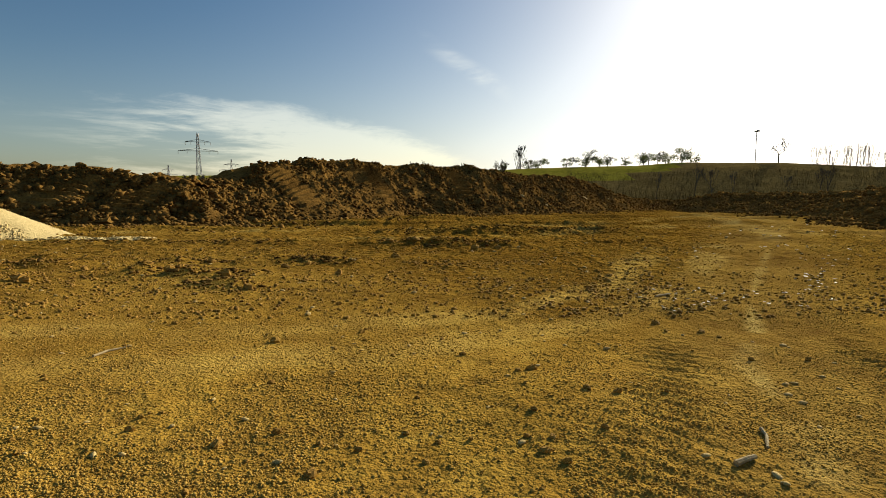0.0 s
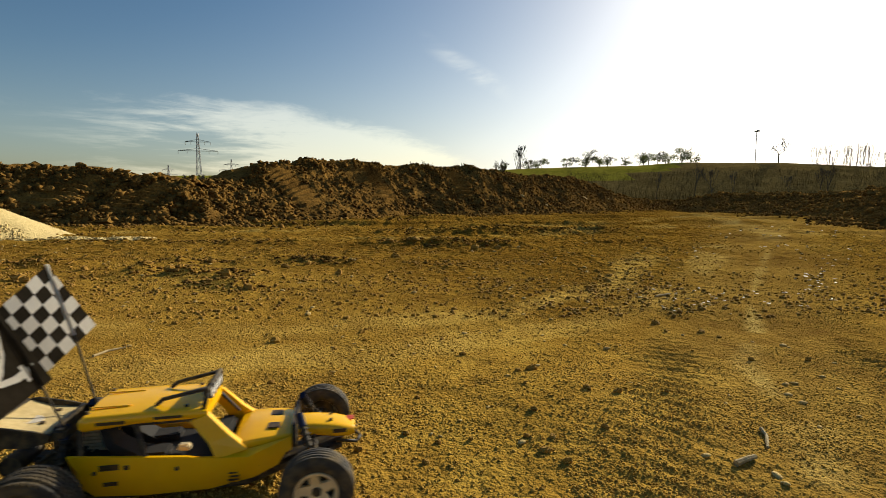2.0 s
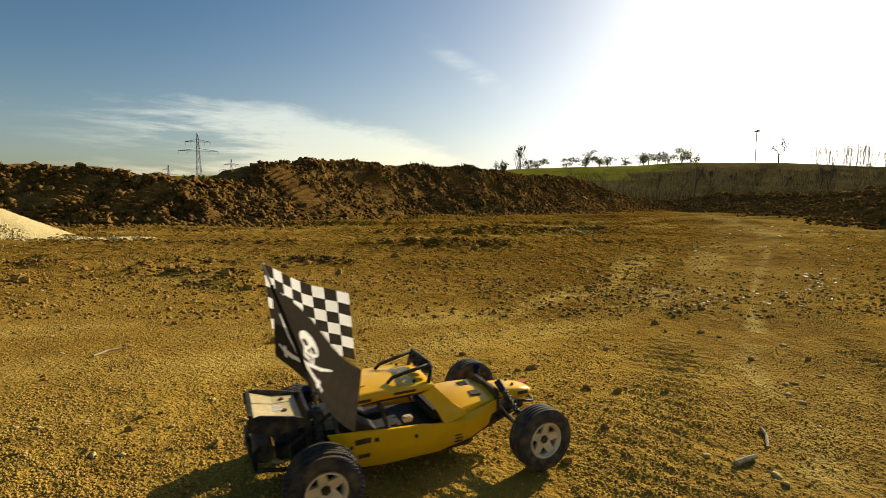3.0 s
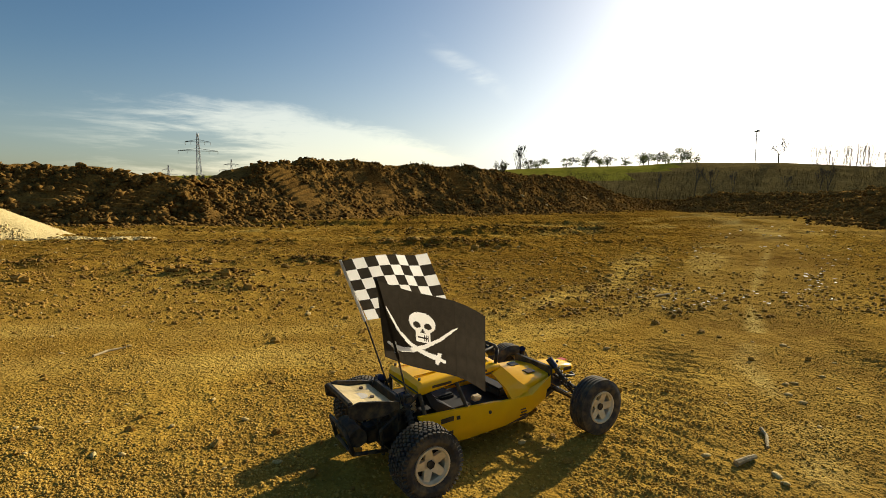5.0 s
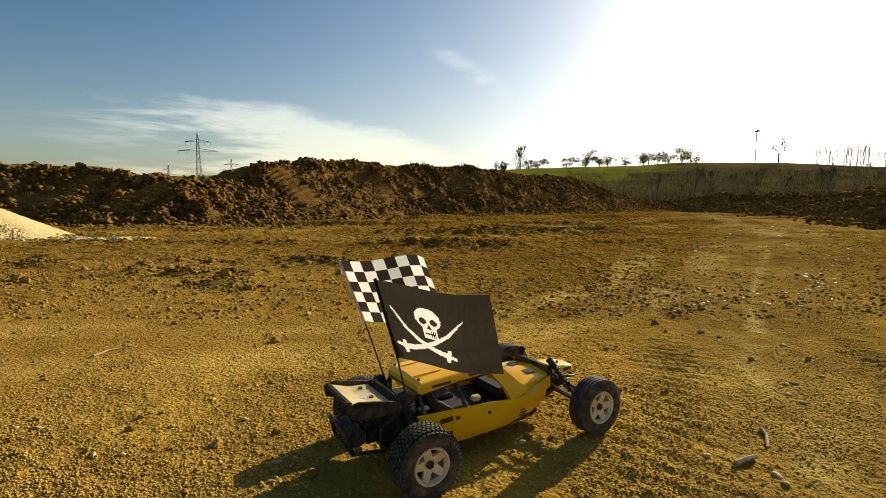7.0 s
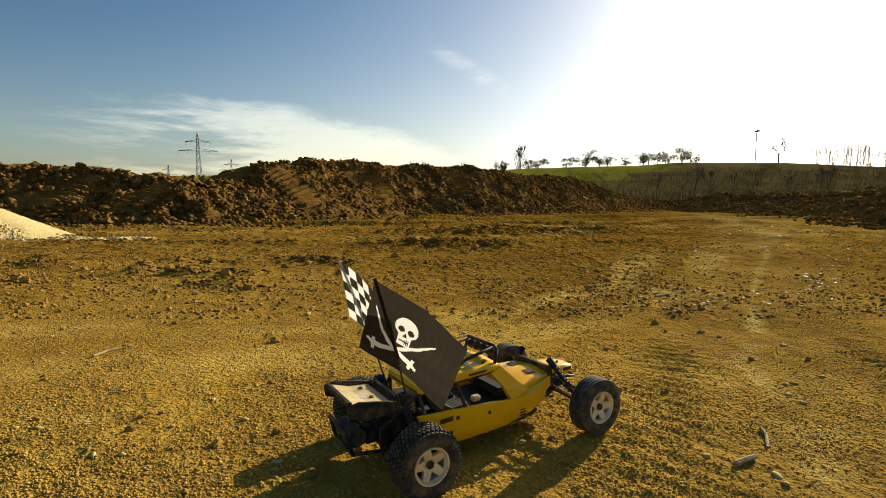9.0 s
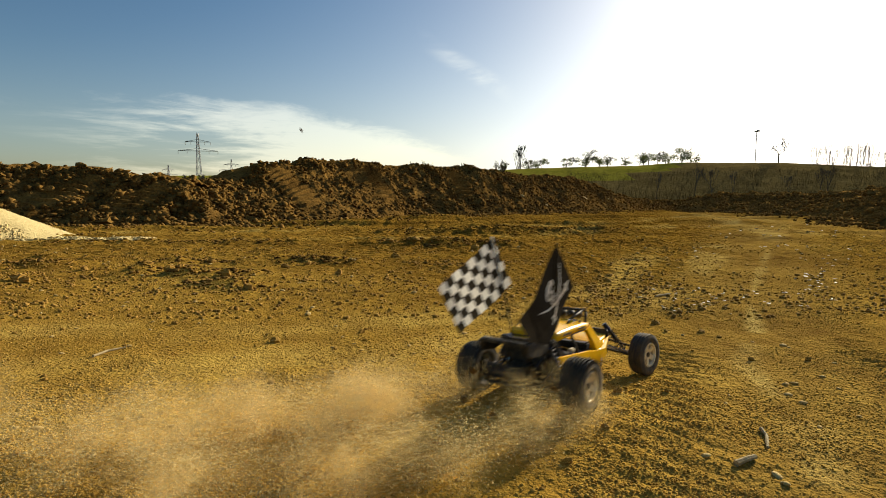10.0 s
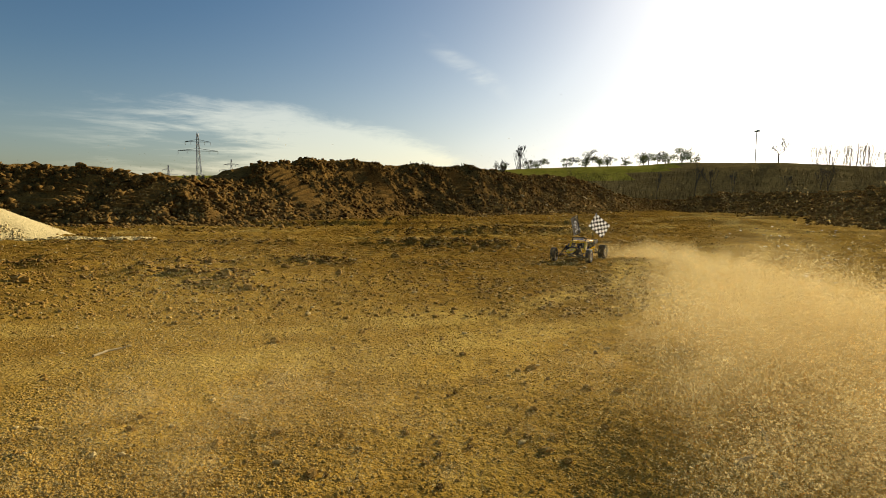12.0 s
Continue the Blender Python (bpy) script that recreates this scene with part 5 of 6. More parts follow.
def make_crumbs():
    rng = np.random.RandomState(21)
    x, y = strewn(rng, 150000, 1.12, 9.0, 0.95, 1.25)
    clump = fbm(x * 2.2, y * 2.2, 3, 90)
    keep = rng.rand(len(x)) < np.clip((clump - 0.33) * 3.4, 0.16, 0.95) * (1 - 0.1 * packed(x, y))
    x, y = x[keep], y[keep]
    s = (0.0014 + 0.0046 * rng.rand(len(x)) ** 4 + 0.0004 * y) * (1 - 0.2 * packed(x, y))
    z = ground_z(x, y) + s * 0.2
    ob = scatter_mesh("soil_crumbs", np.stack([x, y, z], -1), s, CRUMB, 2, 4, 22, 0.35, 0.85)
    tagged(ob, "loose crumbs of ochre clay strewn over the ground", "soil crumbs", kind="stuff")
    x, y = strewn(rng, 45000, 3.2, 20, 0.9, 1.0)
    k2 = rng.rand(len(x)) < np.clip((fbm(x * 0.5, y * 1.6, 3, 91) - 0.42) * 5, 0.25, 0.8) * (1 - 0.6 * packed(x, y))
    x, y = x[k2], y[k2]
    s = 0.0042 + 0.014 * rng.rand(len(x)) ** 3.5
    ob = scatter_mesh("soil_lumps", np.stack([x, y, ground_z(x, y) + s * 0.2], -1), s, CLAY, 3, 5, 23, 0.35, 0.8)
    tagged(ob, "scattered dark clay lumps on the open ground", "soil lumps", kind="stuff")
    # clods heaped along the ridges
    cx, cy, cs = [], [], []
    for ax, ay, bx, by, hh, w in RIDGES:
        m = int(300 * math.hypot(bx - ax, by - ay) * min(1.0, hh / 0.07))
        t = rng.rand(m)
        cx += list(ax + (bx - ax) * t + rng.randn(m) * 0.10); cy += list(ay + (by - ay) * t + rng.randn(m) * w * 0.55)
        cs += list(0.007 + 0.026 * rng.rand(m) ** 3)
    x, y, s = np.array(cx), np.array(cy), np.array(cs)
    ob = scatter_mesh("ridge_lumps", np.stack([x, y, ground_z(x, y) + s * 0.2], -1), s, CLOD, 3, 5, 24, 0.6, 0.42)
    tagged(ob, "dark broken clay lumps heaped in low ridges", "soil lumps", kind="stuff")


make_crumbs()


def lump_meshes(name, material, seed, rough, shape, n=5):
    out = []
    for k in range(n):
        v, f = lump_template(5, 8, seed + k, rough)
        me = bpy.data.meshes.new(name)
        me.from_pydata((v * np.array(shape)).tolist(), [], f.tolist())
        me.materials.append(material)
        me.polygons.foreach_set("use_smooth", np.full(len(me.polygons), rough < 0.15))
        out.append(me)
    return out


def lay(name, mesh, x, y, s, rng, label, cat, group, sink=0.3):
    o = new(name, mesh)
    z = float(ground_z(x, y))
    o.matrix_world = pose(x, y, z + s * sink, rng.rand() * 30 - 15, rng.rand() * 30 - 15, rng.rand() * 360) @ Matrix.Diagonal((s * (0.9 + 0.4 * rng.rand()), s * (0.7 + 0.4 * rng.rand()), s * (0.8 + 0.4 * rng.rand()), 1))
    return tagged(o, label, cat, group)


def spot(px, py):
    """Plan place of a bearing and a dip, on the ground."""
    dip = math.atan((py - 441) / 934.0) + radians(5.2)
    x, d, h = 0.0, 2.0, HEAD_H
    for _ in range(5):
        d = h / math.tan(dip)
        x = (px - 784) / 934.0 * (d * math.cos(radians(5.2)) + h * math.sin(radians(5.2)))
        h = HEAD_H - float(broad(x, d))
    return x, d


def make_loose():
    rng = np.random.RandomState(33)
    clod = lump_meshes("clay_clod", CLAY, 400, 0.24, (1, 0.85, 0.75))
    stone = lump_meshes("stone", STONE, 430, 0.13, (1, 0.8, 0.38))
    chip = lump_meshes("white_chip", CHIP, 460, 0.2, (1, 0.7, 0.15))
    # clods told apart one by one
    for px, py, s in ((487, 607, 0.026), (965, 802, 0.016), (1004, 820, 0.016), (550, 843, 0.018), (715, 769, 0.0), (35, 497, 0.06), (45, 502, 0.045), (262, 483, 0.05), (300, 490, 0.045), (375, 468, 0.05), (400, 492, 0.055), (440, 515, 0.045), (505, 475, 0.045), (545, 470, 0.045), (600, 487, 0.04), (690, 440, 0.07), (735, 440, 0.07), (770, 437, 0.07),
                      (840, 445, 0.06), (880, 443, 0.06), (640, 590, 0.02), (480, 680, 0.016), (490, 770, 0.016), (385, 790, 0.02), (635, 800, 0.012), (230, 765, 0.014), (1075, 500, 0.03), (1160, 575, 0.024), (1210, 520, 0.02), (940, 655, 0.02), (1240, 590, 0.02), (1430, 640, 0.014), (1330, 640, 0.016), (150, 480, 0.05), (30, 805, 0.014), (300, 550, 0.02), (310, 575, 0.018), (600, 540, 0.02), (700, 460, 0.05), (1110, 470, 0.03)):
        if s:
            x, y = spot(px, py)
            lay("clay_clod", clod[rng.randint(5)], x, y, s, rng, "dark brown clay clod on the ground", "clod", "clods on the ground")
    for k in range(150):
        x, y = strewn(rng, 1, 1.25, 3.6, 0.85, 1.0)
        if packed(x, y)[0] > 0.35 and k % 4:
            continue
        lay("clay_clod", clod[k % 5], float(x[0]), float(y[0]), 0.004 + 0.008 * rng.rand() ** 2 + 0.0010 * float(y[0]), rng, "small brown clay clod on the ground", "clod", "clods on the ground")
    for px, py, s in ((733, 520, 0.045), (715, 769, 0.012), (92, 599, 0.02), (225, 537, 0.02), (545, 558, 0.03), (640, 622, 0.02), (1035, 475, 0.035), (1285, 425, 0.05), (1520, 741, 0.012), (1450, 758, 0.012), (1130, 680, 0.012), (1245, 590, 0.014), (905, 510, 0.02), (1180, 530, 0.025), (575, 382, 0.12), (1090, 355, 0.0), (795, 437, 0.05), (835, 447, 0.05), (1405, 680, 0.02), (1395, 700, 0.02), (1420, 715, 0.02), (1375, 845, 0.018), (1390, 860, 0.016), (380, 790, 0.016), (455, 770, 0.01), (1290, 700, 0.01), (850, 590, 0.014), (1060, 610, 0.014)):
        if s:
            x, y = spot(px, py)
            lay("stone", stone[rng.randint(5)], x, y, s * 0.75, rng, "pale rounded stone on the clay", "stone", "stones on the ground", 0.2)
    for k in range(190):
        x, y = strewn(rng, 1, 1.3, 14, 0.85, 0.9)
        lay("stone", stone[k % 5], float(x[0]), float(y[0]), 0.004 + 0.008 * rng.rand() ** 2 + 0.0022 * float(y[0]), rng, "small pale stone on the clay", "stone", "stones on the ground", 0.2)
    for k in range(110):
        u = rng.rand()
        px, py = 1190 + 90 * u + 60 * rng.randn(), 525 + 12 * rng.randn()
        if k % 3 == 0:
            px, py = 1440 + 25 * rng.randn(), 490 + 28 * rng.randn()
        elif k % 3 == 1:
            px, py = 1230 + 300 * rng.rand(), 400 + 60 * rng.rand()
        x, y = spot(px, min(max(py, 392), 860))
        lay("white_chip", chip[k % 5], x, y, (0.003 + 0.0026 * rng.rand()) * y ** 0.8, rng, "bright white stone chip on the dirt road", "stone chip", "white chips", 0.3)
    # pale scraps on the bank
    for x, y, z, s in ((4.35, 29.0, 1.02, 0.14), (8.9, 33.4, 0.9, 0.22), (-0.75, 23.4, 0.6, 0.08), (5.6, 28.6, 0.5, 0.1), (11.2, 36, 0.9, 0.12), (3.9, 28.3, 0.55, 0.1)):
        o = new("stone", stone[0])
        o.matrix_world = pose(x, y, z, 20, 10, 40) @ Matrix.Diagonal((s, s, s, 1))
        tagged(o, "pale stone lodged in the earth bank", "stone", "stones on the bank")


make_loose()


def make_stick(pts, r, label, name="stick"):
    verts, faces = [], []
    P = []
    for px, py in pts:
        x, y = spot(px, py)
        P.append(Vector((x, y, float(ground_z(x, y)) + r * 1.1)))
    rng = np.random.RandomState(int(pts[0][0]))
    for k, (a, b) in enumerate(zip(P, P[1:])):
        for i in range(4):
            c, d = a.lerp(b, i / 4), a.lerp(b, (i + 1) / 4)
            ra = r * (1 - 0.12 * (k + i / 4)) * (0.9 + 0.2 * rng.rand())
            tube(verts, faces, c, d, ra, ra * 0.97, 7)
    n = len(verts)
    faces.append(tuple(range(6, -1, -1))); faces.append(tuple(range(n - 7, n)))
    me = bpy.data.meshes.new(name)
    me.from_pydata(verts, [], faces)
    me.materials.append(WOOD)
    tagged(new(name, me), label, "stick")


make_stick(((165, 634), (190, 624), (222, 617)), 0.006, "thin pale dry twig lying on the clay", "twig")
make_stick(((1346, 764), (1356, 775), (1358, 797)), 0.006, "short bent pale twig lying on the road", "twig")
make_stick(((1302, 828), (1318, 823), (1336, 818)), 0.0085, "short thick piece of weathered wood on the road", "wood_piece")
make_stick(((1160, 528), (1185, 524)), 0.010, "pale splinter of wood on the clay", "twig")


# ---- dust and thrown clods ----
def dust_mat():
    m, n, l, b = base_mat("dust", 1.0)
    n.remove(b)
    d, t, mx = n.new("ShaderNodeBsdfDiffuse"), n.new("ShaderNodeBsdfTranslucent"), n.new("ShaderNodeMixShader")
    no = n.new("ShaderNodeTexNoise"); no.inputs["Scale"].default_value = 9
    rp = n.new("ShaderNodeValToRGB")
    rp.color_ramp.elements[0].color, rp.color_ramp.elements[1].color = (0.84, 0.63, 0.26, 1), (0.93, 0.75, 0.36, 1)
    l.new(no.outputs["Fac"], rp.inputs[0])
    for q in (d, t):
        l.new(rp.outputs[0], q.inputs["Color"])
    mx.inputs[0].default_value = 0.62
    l.new(d.outputs[0], mx.inputs[1]); l.new(t.outputs[0], mx.inputs[2])
    tr, m2 = n.new("ShaderNodeBsdfTransparent"), n.new("ShaderNodeMixShader")
    m2.inputs[0].default_value = 0.30
    l.new(tr.outputs[0], m2.inputs[1]); l.new(mx.outputs[0], m2.inputs[2])
    l.new(m2.outputs[0], n["Material Output"].inputs["Surface"])
    return m


DUST = dust_mat()
PUFFS, THROWN = [], []


def puff_mesh(seed, n, sigma, size):
    """A loose cloud of fine flakes, thick within and thin at its rim."""
    rng = np.random.RandomState(seed)
    c = rng.randn(n, 3) * sigma * np.array([1.1, 1.1, 0.8])
    lumps = rng.randn(9, 3) * sigma * 0.95
    pull = rng.rand(n) < 0.6
    c[pull] = lumps[rng.randint(0, 9, pull.sum())] + rng.randn(pull.sum(), 3) * sigma * 0.42
    far = np.linalg.norm(c, axis=1) > 2.8 * sigma
    c[far] *= 0.5
    s = size * (0.6 + 0.8 * rng.rand(n))
    v = c[:, None, :] + rng.randn(n, 3, 3) * s[:, None, None]
    me = bpy.data.meshes.new("dust_puff")
    me.vertices.add(3 * n); me.vertices.foreach_set("co", v.astype(np.float32).ravel())
    me.loops.add(3 * n); me.loops.foreach_set("vertex_index", np.arange(3 * n, dtype=np.int32))
    me.polygons.add(n)
    me.polygons.foreach_set("loop_start", np.arange(0, 3 * n, 3, dtype=np.int32))
    me.update(calc_edges=True)
    me.materials.append(DUST)
    return me


def make_dust():
    rng = np.random.RandomState(71)
    small = [puff_mesh(500 + k, 6000, 0.062, 0.0017) for k in range(5)]
    broad_puff = [puff_mesh(540 + k, 12000, 0.115, 0.0021) for k in range(5)]
    haze = [puff_mesh(600 + k, 30000, 0.30, 0.0014) for k in range(3)]
    t, i = 9.44, 0
    while t < 11.95:
        for side in (-1, 1):
            kind, count = (0, 4) if t < 10.5 else (1, 5) if t < 10.85 else (0, 2)
            for k in range(count):
                o = new("dust_puff", (broad_puff if kind else small)[rng.randint(5)])
                tagged(o, "drifting puff of fine ochre dust", "dust", "dust behind the buggy", "stuff")
                PUFFS.append((o, round(t + 0.013 * k, 3), side, rng.rand(8), 0))
            i += 1
            if 9.75 < t < 10.95 and side > 0:
                o = new("dust_puff", haze[i % 3])
                tagged(o, "wide thin veil of ochre dust", "dust", "dust behind the buggy", "stuff")
                PUFFS.append((o, round(t, 3), side, rng.rand(8), 1))
        t += 0.055
    clods = []
    for k in range(4):
        v, f = lump_template(4, 6, 900 + k, 0.3)
        me = bpy.data.meshes.new("thrown_clod")
        me.from_pydata(v.tolist(), [], f.tolist())
        me.materials.append(CLOD)
        clods.append(me)
    for k in range(90):
        o = new("thrown_clod", clods[k % 4])
        s = 0.0035 + 0.010 * rng.rand() ** 2.5
        o.scale = (s, s * 0.8, s * 0.7)
        tagged(o, "small dark clay clod thrown up by the wheels", "clod", "clods thrown up")
        THROWN.append((o, 9.5 + 1.5 * rng.rand() ** 0.9, 1 if k % 2 else -1, rng.rand(8)))


make_dust()


# ---- motion ----
CAR = ((0.0, -2.72, 1.12, 0.05), (1.0, -1.78, 1.165, 0.06), (1.2, -1.61, 1.175, 0.07), (1.5, -1.335, 1.20, 0.105), (2.0, -0.883, 1.225, 0.20), (2.5, -0.578, 1.251, 0.333), (3.0, -0.347, 1.329, 0.406), (3.2, -0.262, 1.37, 0.435), (3.6, -0.165, 1.415, 0.505), (4.2, -0.135, 1.426, 0.530),
       (4.8, -0.138, 1.425, 0.531), (5.2, -0.142, 1.423, 0.531), (9.35, -0.142, 1.423, 0.531), (9.45, -0.122, 1.438, 0.536), (9.5, -0.107, 1.448, 0.542), (9.6, -0.053, 1.48, 0.58), (9.9, 0.175, 1.66, 0.78), (10.0, 0.288, 1.783, 0.885), (10.2, 0.62, 2.26, 1.03), (10.5, 1.107, 3.009, 1.243), (10.8, 1.56, 3.84, 1.69), (11.0, 1.788, 4.345, 2.043), (11.3, 1.96, 5.35, 2.95), (11.5, 2.095, 6.083, 3.364), (11.7, 2.04, 6.45, 3.72), (12.0, 1.84, 6.73, 4.13))
# seconds, bearing of the fly in degrees, droop, ripple
FLY_L = ((0, 205, 10, 18), (1.5, 222, 18, 18), (2.0, 202, 28, 14), (2.25, 260, 30, 18), (2.5, 334, 32, 18), (2.75, 325, 32, 22), (3.0, 335, 30, 22), (3.2, 330, 28, 25), (4.0, 350, 10, 30), (4.8, 345, 8, 35), (5.2, 0, 6, 35), (5.5, 8, 8, 40), (6.0, 350, 10, 45), (6.5, 350, 12, 45), (7.0, 345, 10, 50), (7.2, 345, 10, 45), (8.0, 340, 15, 35), (8.8, 305, 35, 25), (9.0, 314, 34, 20), (9.2, 300, 35, 25), (9.5, 328, 18, 40), (9.6, 328, 20, 30), (9.7, 260, 15, 25), (9.8, 215, 18, 20), (10.0, 205, 22, 15), (10.2, 215, 24, 20), (10.35, 245, 24, 20), (10.5, 268, 25, 15), (10.8, 318, 24, 20), (11.0, 345, 14, 20), (11.3, 355, 14, 15), (11.6, 0, 10, 15), (12.0, 320, 35, 15))
FLY_R = ((0, 205, 10, 18), (1.5, 222, 18, 18), (2.0, 206, 18, 15), (2.25, 216, 44, 18), (2.5, 262, 56, 14), (2.62, 286, 52, 16), (2.8, 312, 46, 18), (3.0, 325, 40, 18), (3.2, 326, 36, 18), (4.0, 345, 20, 18), (4.8, 345, 18, 16), (5.2, 340, 26, 20), (5.5, 358, 22, 12), (6.0, 340, 24, 16), (6.5, 350, 30, 12), (7.0, 346, 12, 16), (7.2, 342, 14, 16), (8.0, 335, 28, 18), (8.8, 338, 40, 18), (9.0, 338, 42, 18), (9.2, 338, 40, 18), (9.5, 322, 50, 16), (9.6, 325, 46, 18), (9.75, 300, 40, 14), (9.9, 232, 46, 14), (10.0, 226, 48, 14), (10.2, 238, 38, 12), (10.5, 280, 52, 10), (10.8, 296, 25, 15), (11.0, 285, 20, 15), (11.3, 245, 20, 15), (11.6, 228, 25, 15), (12.0, 232, 25, 10))


def unwound(rows):
    """Bearings made continuous from row to row."""
    k = np.array(rows, float)
    k[:, 1] = np.degrees(np.unwrap(np.radians(k[:, 1])))
    return k


FLY_L, FLY_R = unwound(FLY_L), unwound(FLY_R)


def glide(rows, t):
    """Smooth values between keyed rows (Catmull-Rom, no overshoot at rests)."""
    k = np.array(rows, float)
    i = int(np.clip(np.searchsorted(k[:, 0], t, "right") - 1, 0, len(k) - 2))
    t0, t1 = k[i, 0], k[i + 1, 0]
    def slope(j):
        if j <= 0 or j >= len(k) - 1:
            return (k[min(j + 1, len(k) - 1), 1:] - k[max(j - 1, 0), 1:]) / (k[min(j + 1, len(k) - 1), 0] - k[max(j - 1, 0), 0])
        a = (k[j, 1:] - k[j - 1, 1:]) / (k[j, 0] - k[j - 1, 0])
        b = (k[j + 1, 1:] - k[j, 1:]) / (k[j + 1, 0] - k[j, 0])
        return np.where(a * b > 0, 2 * a * b / (a + b + 1e-12), 0)
    h = t1 - t0
    s = np.clip((t - t0) / h, 0, 1)
    return ((2 * s ** 3 - 3 * s ** 2 + 1) * k[i, 1:] + (s ** 3 - 2 * s ** 2 + s) * h * slope(i) + (-2 * s ** 3 + 3 * s ** 2) * k[i + 1, 1:] + (s ** 3 - s ** 2) * h * slope(i + 1))


def car_pose(t):
    """The buggy on its four wheels."""
    x, y, yaw = glide(CAR, t)
    c, s = math.cos(yaw), math.sin(yaw)
    pts = [(0, -0.2), (0, 0.2), (WHEELBASE, -0.2), (WHEELBASE, 0.2)]
    z = [float(broad(x + px * c - py * s, y + px * s + py * c)) + 0.004 for px, py in pts]
    rear, fr = (z[0] + z[1]) / 2, (z[2] + z[3]) / 2
    lean = math.atan2((z[1] - z[0] + z[3] - z[2]) / 2, 0.4)
    bounce = 0.004 * math.sin(t * 23) if (0 < t < 3.2 or t > 9.5) else 0.0
    return Matrix.Translation((x, y, rear + max(0, bounce))) @ Matrix.Rotation(yaw, 4, "Z") @ Matrix.Rotation(-math.atan2(fr - rear, WHEELBASE), 4, "Y") @ Matrix.Rotation(lean, 4, "X"), yaw


def moments(step_move=1 / 30, step_rest=0.25):
    out, t = [], 0.0
    while t < 12.0 - 1e-6:
        out.append(round(t, 4))
        t += step_rest if 5.25 <= t < 9.25 else step_move * 2 if (t < 5.25) else step_move
    return out + [12.0]


def motions():
    times = moments()
    poses = [car_pose(t) for t in times]
    walk(buggy, [(t, m) for t, (m, _) in zip(times, poses)])
    # rolling
    spin, gone = [0.0], [0.0]
    for (t0, (m0, w0)), (t1, (m1, w1)) in zip(zip(times, poses), zip(times[1:], poses[1:])):
        d = (m1.translation - m0.translation)
        along = d.x * math.cos(w0) + d.y * math.sin(w0)
        gone.append(gone[-1] + along)
        extra = 25.0 * (t1 - t0) if t1 > 9.42 else 0.0
        spin.append(spin[-1] + min(along / R_REAR + extra, 1.35))
    for hub, front, side, R, w in ROLLING:
        rows = []
        for i, t in enumerate(times):
            a = gone[i] / R if front else spin[i]
            steer = float(glide(((0, 3), (2.5, -2), (3.2, 4), (5, 1), (9.4, 1), (9.6, -14), (9.9, -16), (10.1, 2), (10.4, 16), (11.0, 22), (11.6, 18), (12, 5)), t)[0]) if front else 0.0
            rows.append((t, pose(WHEELBASE if front else 0, side * (TRACK - w / 2), R, 0, 0, steer) @ Matrix.Rotation(a, 4, "Y")))
        walk(hub, rows)
    # cloth
    ft = [round(0.1 * k, 2) for k in range(121)]
    chain = {}
    for o, side, k, width, top, rail in FLAGS:
        chain.setdefault(side, []).append((o, k, width, top, rail))
    for side, panels in chain.items():
        rows = {o: [] for o, *_ in panels}
        for t in ft:
            bearing, droop, ripple = glide(FLY_L if side > 0 else FLY_R, t)
            yaw = car_pose(t)[1]
            top, rail = panels[0][3], panels[0][4]
            lean = Vector((0, 0, 1)).rotation_difference(rail).to_matrix().to_4x4()
            place = Vector(top)
            for o, k, width, *_ in panels:
                s = k / len(panels)
                wave = radians(ripple) * (0.25 + s) * math.sin(6.0 * s - 7.5 * t + side)
                r = lean @ Matrix.Rotation(radians(bearing) - yaw, 4, "Z") @ Matrix.Rotation(radians(max(-6, droop - (10 if side > 0 else 12)) * 0.9), 4, "Y") @ Matrix.Rotation(wave, 4, "Z")
                rows[o].append((t, Matrix.Translation(place) @ r))
                place = place + (r @ Vector((width, 0, 0)))
        for o in rows:
            walk(o, rows[o])
    # dust: flung back from the rear wheels, slowed by the air, carried off by the wind
    for o, t0, side, r, veil in PUFFS:
        m, yaw = car_pose(t0)
        p = m @ Vector((-0.07, side * (TRACK - 0.04), 0.02))
        deep = -1.2 if veil else -0.45
        if t0 < 10.15:
            throw = Vector((-1.0, -0.16 - 0.22 * (side < 0), 0)) * (0.10 + 1.15 * r[0] ** 1.1)
            wind, lift = Vector((-0.05 + 0.14 * r[3], 0.05 * (r[4] - 0.5), 0)), 0.02 + (0.05 + 0.09 * r[0]) * r[5]
        elif t0 < 10.5:
            throw = Vector((-math.cos(yaw), -math.sin(yaw), 0)) * (0.08 + 0.65 * r[0])
            wind, lift = Vector((0.02 + 0.22 * r[3], 0.08 * (r[4] - 0.5), 0)), 0.04 + 0.12 * r[5]
        elif t0 < 11.05:
            throw = Vector((-0.35 * math.cos(yaw) - 0.10, -1, 0)) * (0.55 + 2.0 * r[0])
            wind, lift = Vector((0.02 + 0.18 * r[3], 0.10 * (r[4] - 0.5), 0)), 0.05 + 0.36 * r[5] * (1 - 0.35 * r[0])
        else:
            throw = Vector((-math.cos(yaw), -0.6 * math.sin(yaw), 0)) * (0.1 + 0.8 * r[0])
            wind, lift = Vector((0.15 + 0.3 * r[3], -0.05, 0)), 0.04 + 0.12 * r[5]
        throw = throw + Vector((r[1] - 0.5, r[2] - 0.5, 0)) * (0.08 if t0 < 10.5 else 0.30)
        fall = 0.0 if veil else (0.20 if t0 < 10.5 else 0.04) * (0.3 + r[6])
        turn = pose(0, 0, 0, 0, 0, 360 * r[6])
        rows = [(0, Matrix.Translation((p.x, p.y, deep)) @ turn), (t0 - 0.034, Matrix.Translation((p.x, p.y, deep)) @ turn)]
        t = t0
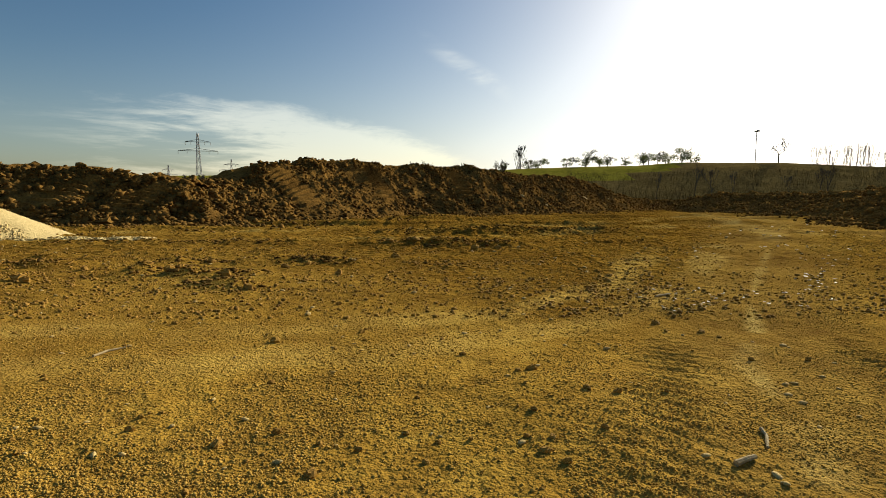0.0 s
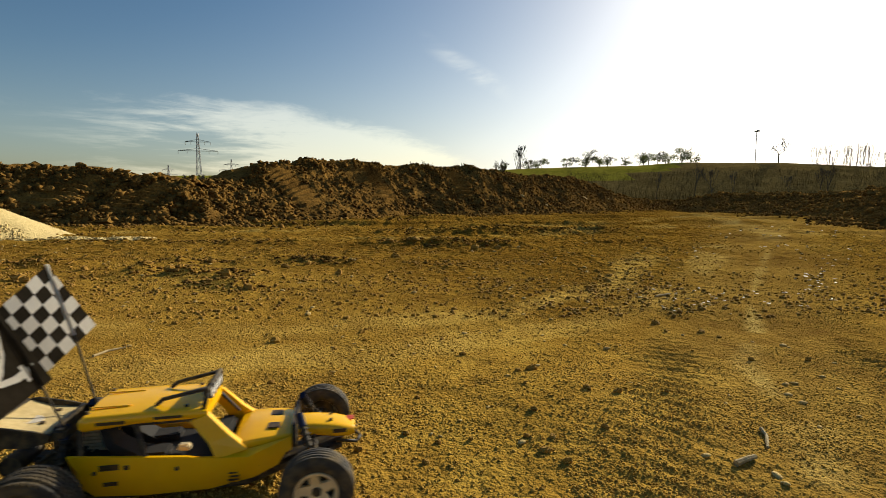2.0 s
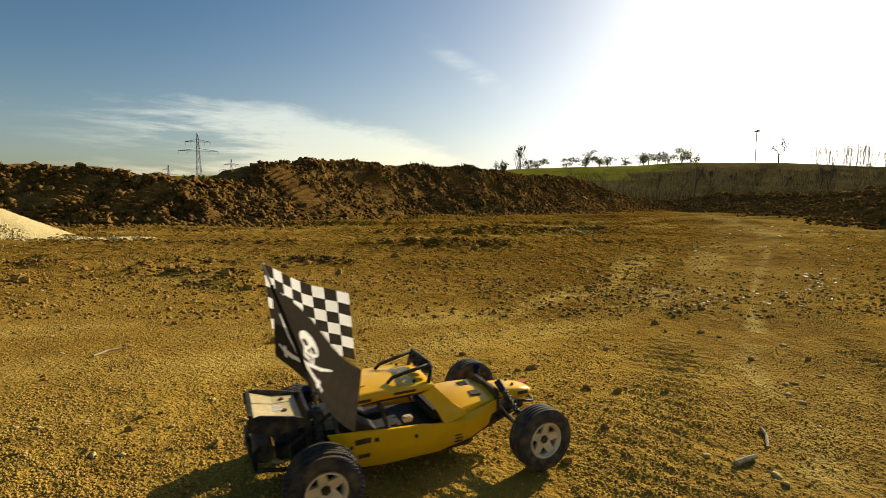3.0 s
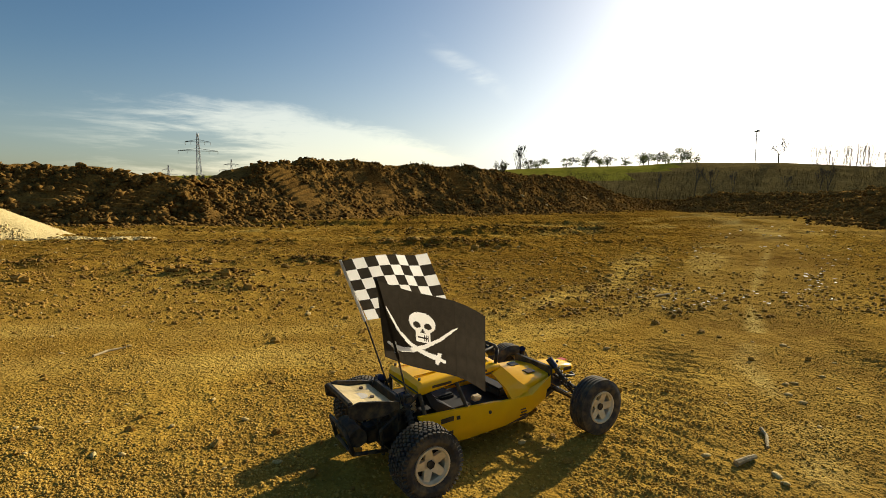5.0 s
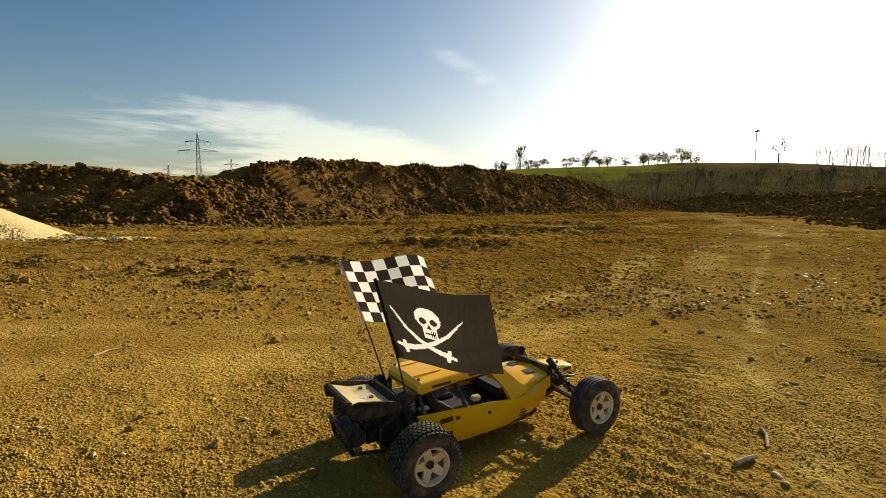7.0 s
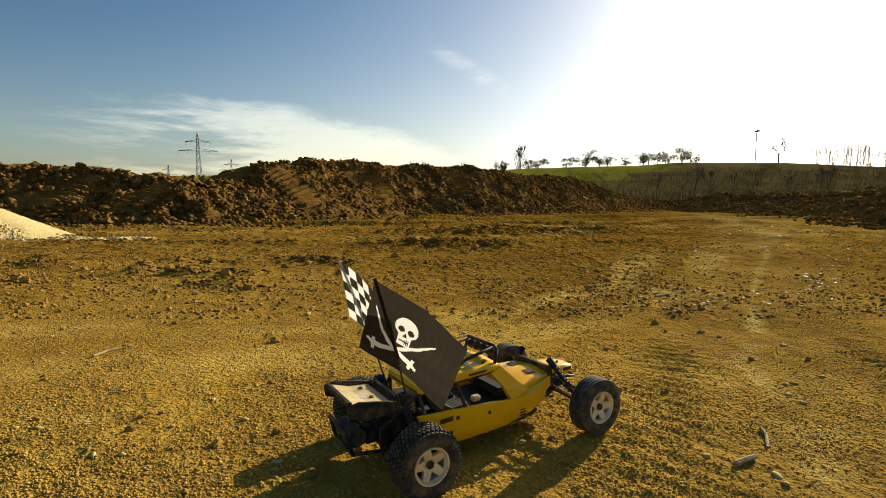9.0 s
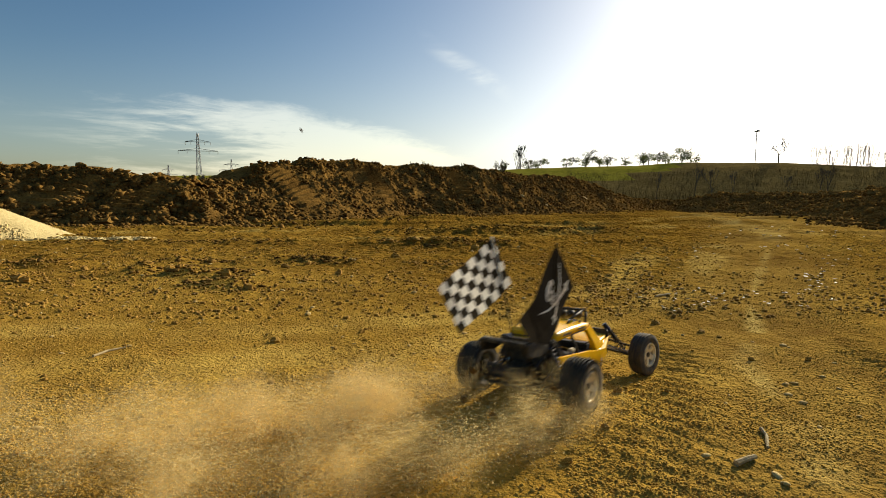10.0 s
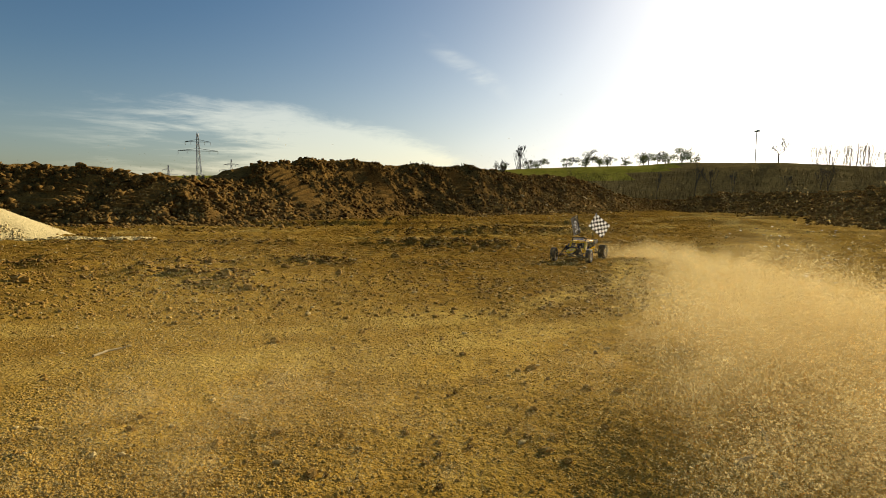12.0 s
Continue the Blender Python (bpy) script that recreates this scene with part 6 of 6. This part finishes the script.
        while t < 12.0:
            a = t - t0
            q = p + throw * (1 - math.exp(-a / 0.24)) + wind * a * (0.35 + 0.6 * a)
            q.z = p.z + lift * (1 - math.exp(-a / 0.22)) - fall * max(0.0, a - 0.5)
            if veil:
                q = p.lerp(Vector(((-1.05 + 0.7 * r[0], 1.12 + 0.3 * r[1], -0.08 + 0.22 * r[2]) if r[6] < 0.33 else (-0.2 + 1.0 * r[0], 1.3 + 0.5 * r[1], 0.02 + 0.16 * r[2]) if r[6] < 0.62 else (0.5 + 1.9 * r[0], 1.3 + 1.2 * r[1], 0.05 + 0.45 * r[2]))), 1 - math.exp(-(a / 0.6) ** 1.6))
                q.z -= 0.9 * math.exp(-(a / 0.7) ** 2)
            q.y = max(q.y, 1.0 + 0.4 * r[2])
            q.z = max(q.z, deep)
            rows.append((t, Matrix.Translation(q) @ turn @ pose(0, 0, 0, 0, 0, 40 * a * (r[6] - 0.5))))
            t += 0.1
        if 12.0 - rows[-1][0] > 0.02:
            rows.append((12.0, rows[-1][1]))
        walk(o, rows)
    for o, t0, side, r in THROWN:
        m, yaw = car_pose(t0)
        p = m @ Vector((-0.09, side * (TRACK - 0.04), 0.03))
        v = Vector((-math.cos(yaw), -0.25 * math.sin(yaw), 0)) * (0.4 + 1.8 * r[0]) + Vector((r[1] - 0.5, 0.5 * r[2] - 0.2, 0)) * 1.2
        up = 1.0 + 3.6 * r[3] ** 2
        land = up / 4.9
        rows = [(0, Matrix.Translation((p.x, p.y, -0.3))), (t0 - 0.034, Matrix.Translation((p.x, p.y, -0.3)))]
        t = t0
        while t < min(t0 + land, 11.97):
            a = t - t0
            rows.append((t, Matrix.Translation(p + v * a + Vector((0, 0, up * a - 4.9 * a * a))) @ Euler((5 * a * r[4], 6 * a * r[5], 4 * a)).to_matrix().to_4x4()))
            t += 1 / 15
        if t0 + land < 11.9:
            e = p + v * land
            e.z = float(broad(e.x, e.y)) + 0.006
            last = rows[-1][1].to_quaternion().to_matrix().to_4x4()
            rows += [(max(t0 + land, rows[-1][0] + 0.034), Matrix.Translation(e) @ last), (12.0, Matrix.Translation(e) @ last)]
        else:
            a = 12.0 - t0
            rows.append((12.0, Matrix.Translation(p + v * a + Vector((0, 0, max(up * a - 4.9 * a * a, -p.z + 0.01))))))
        walk(o, rows)


motions()
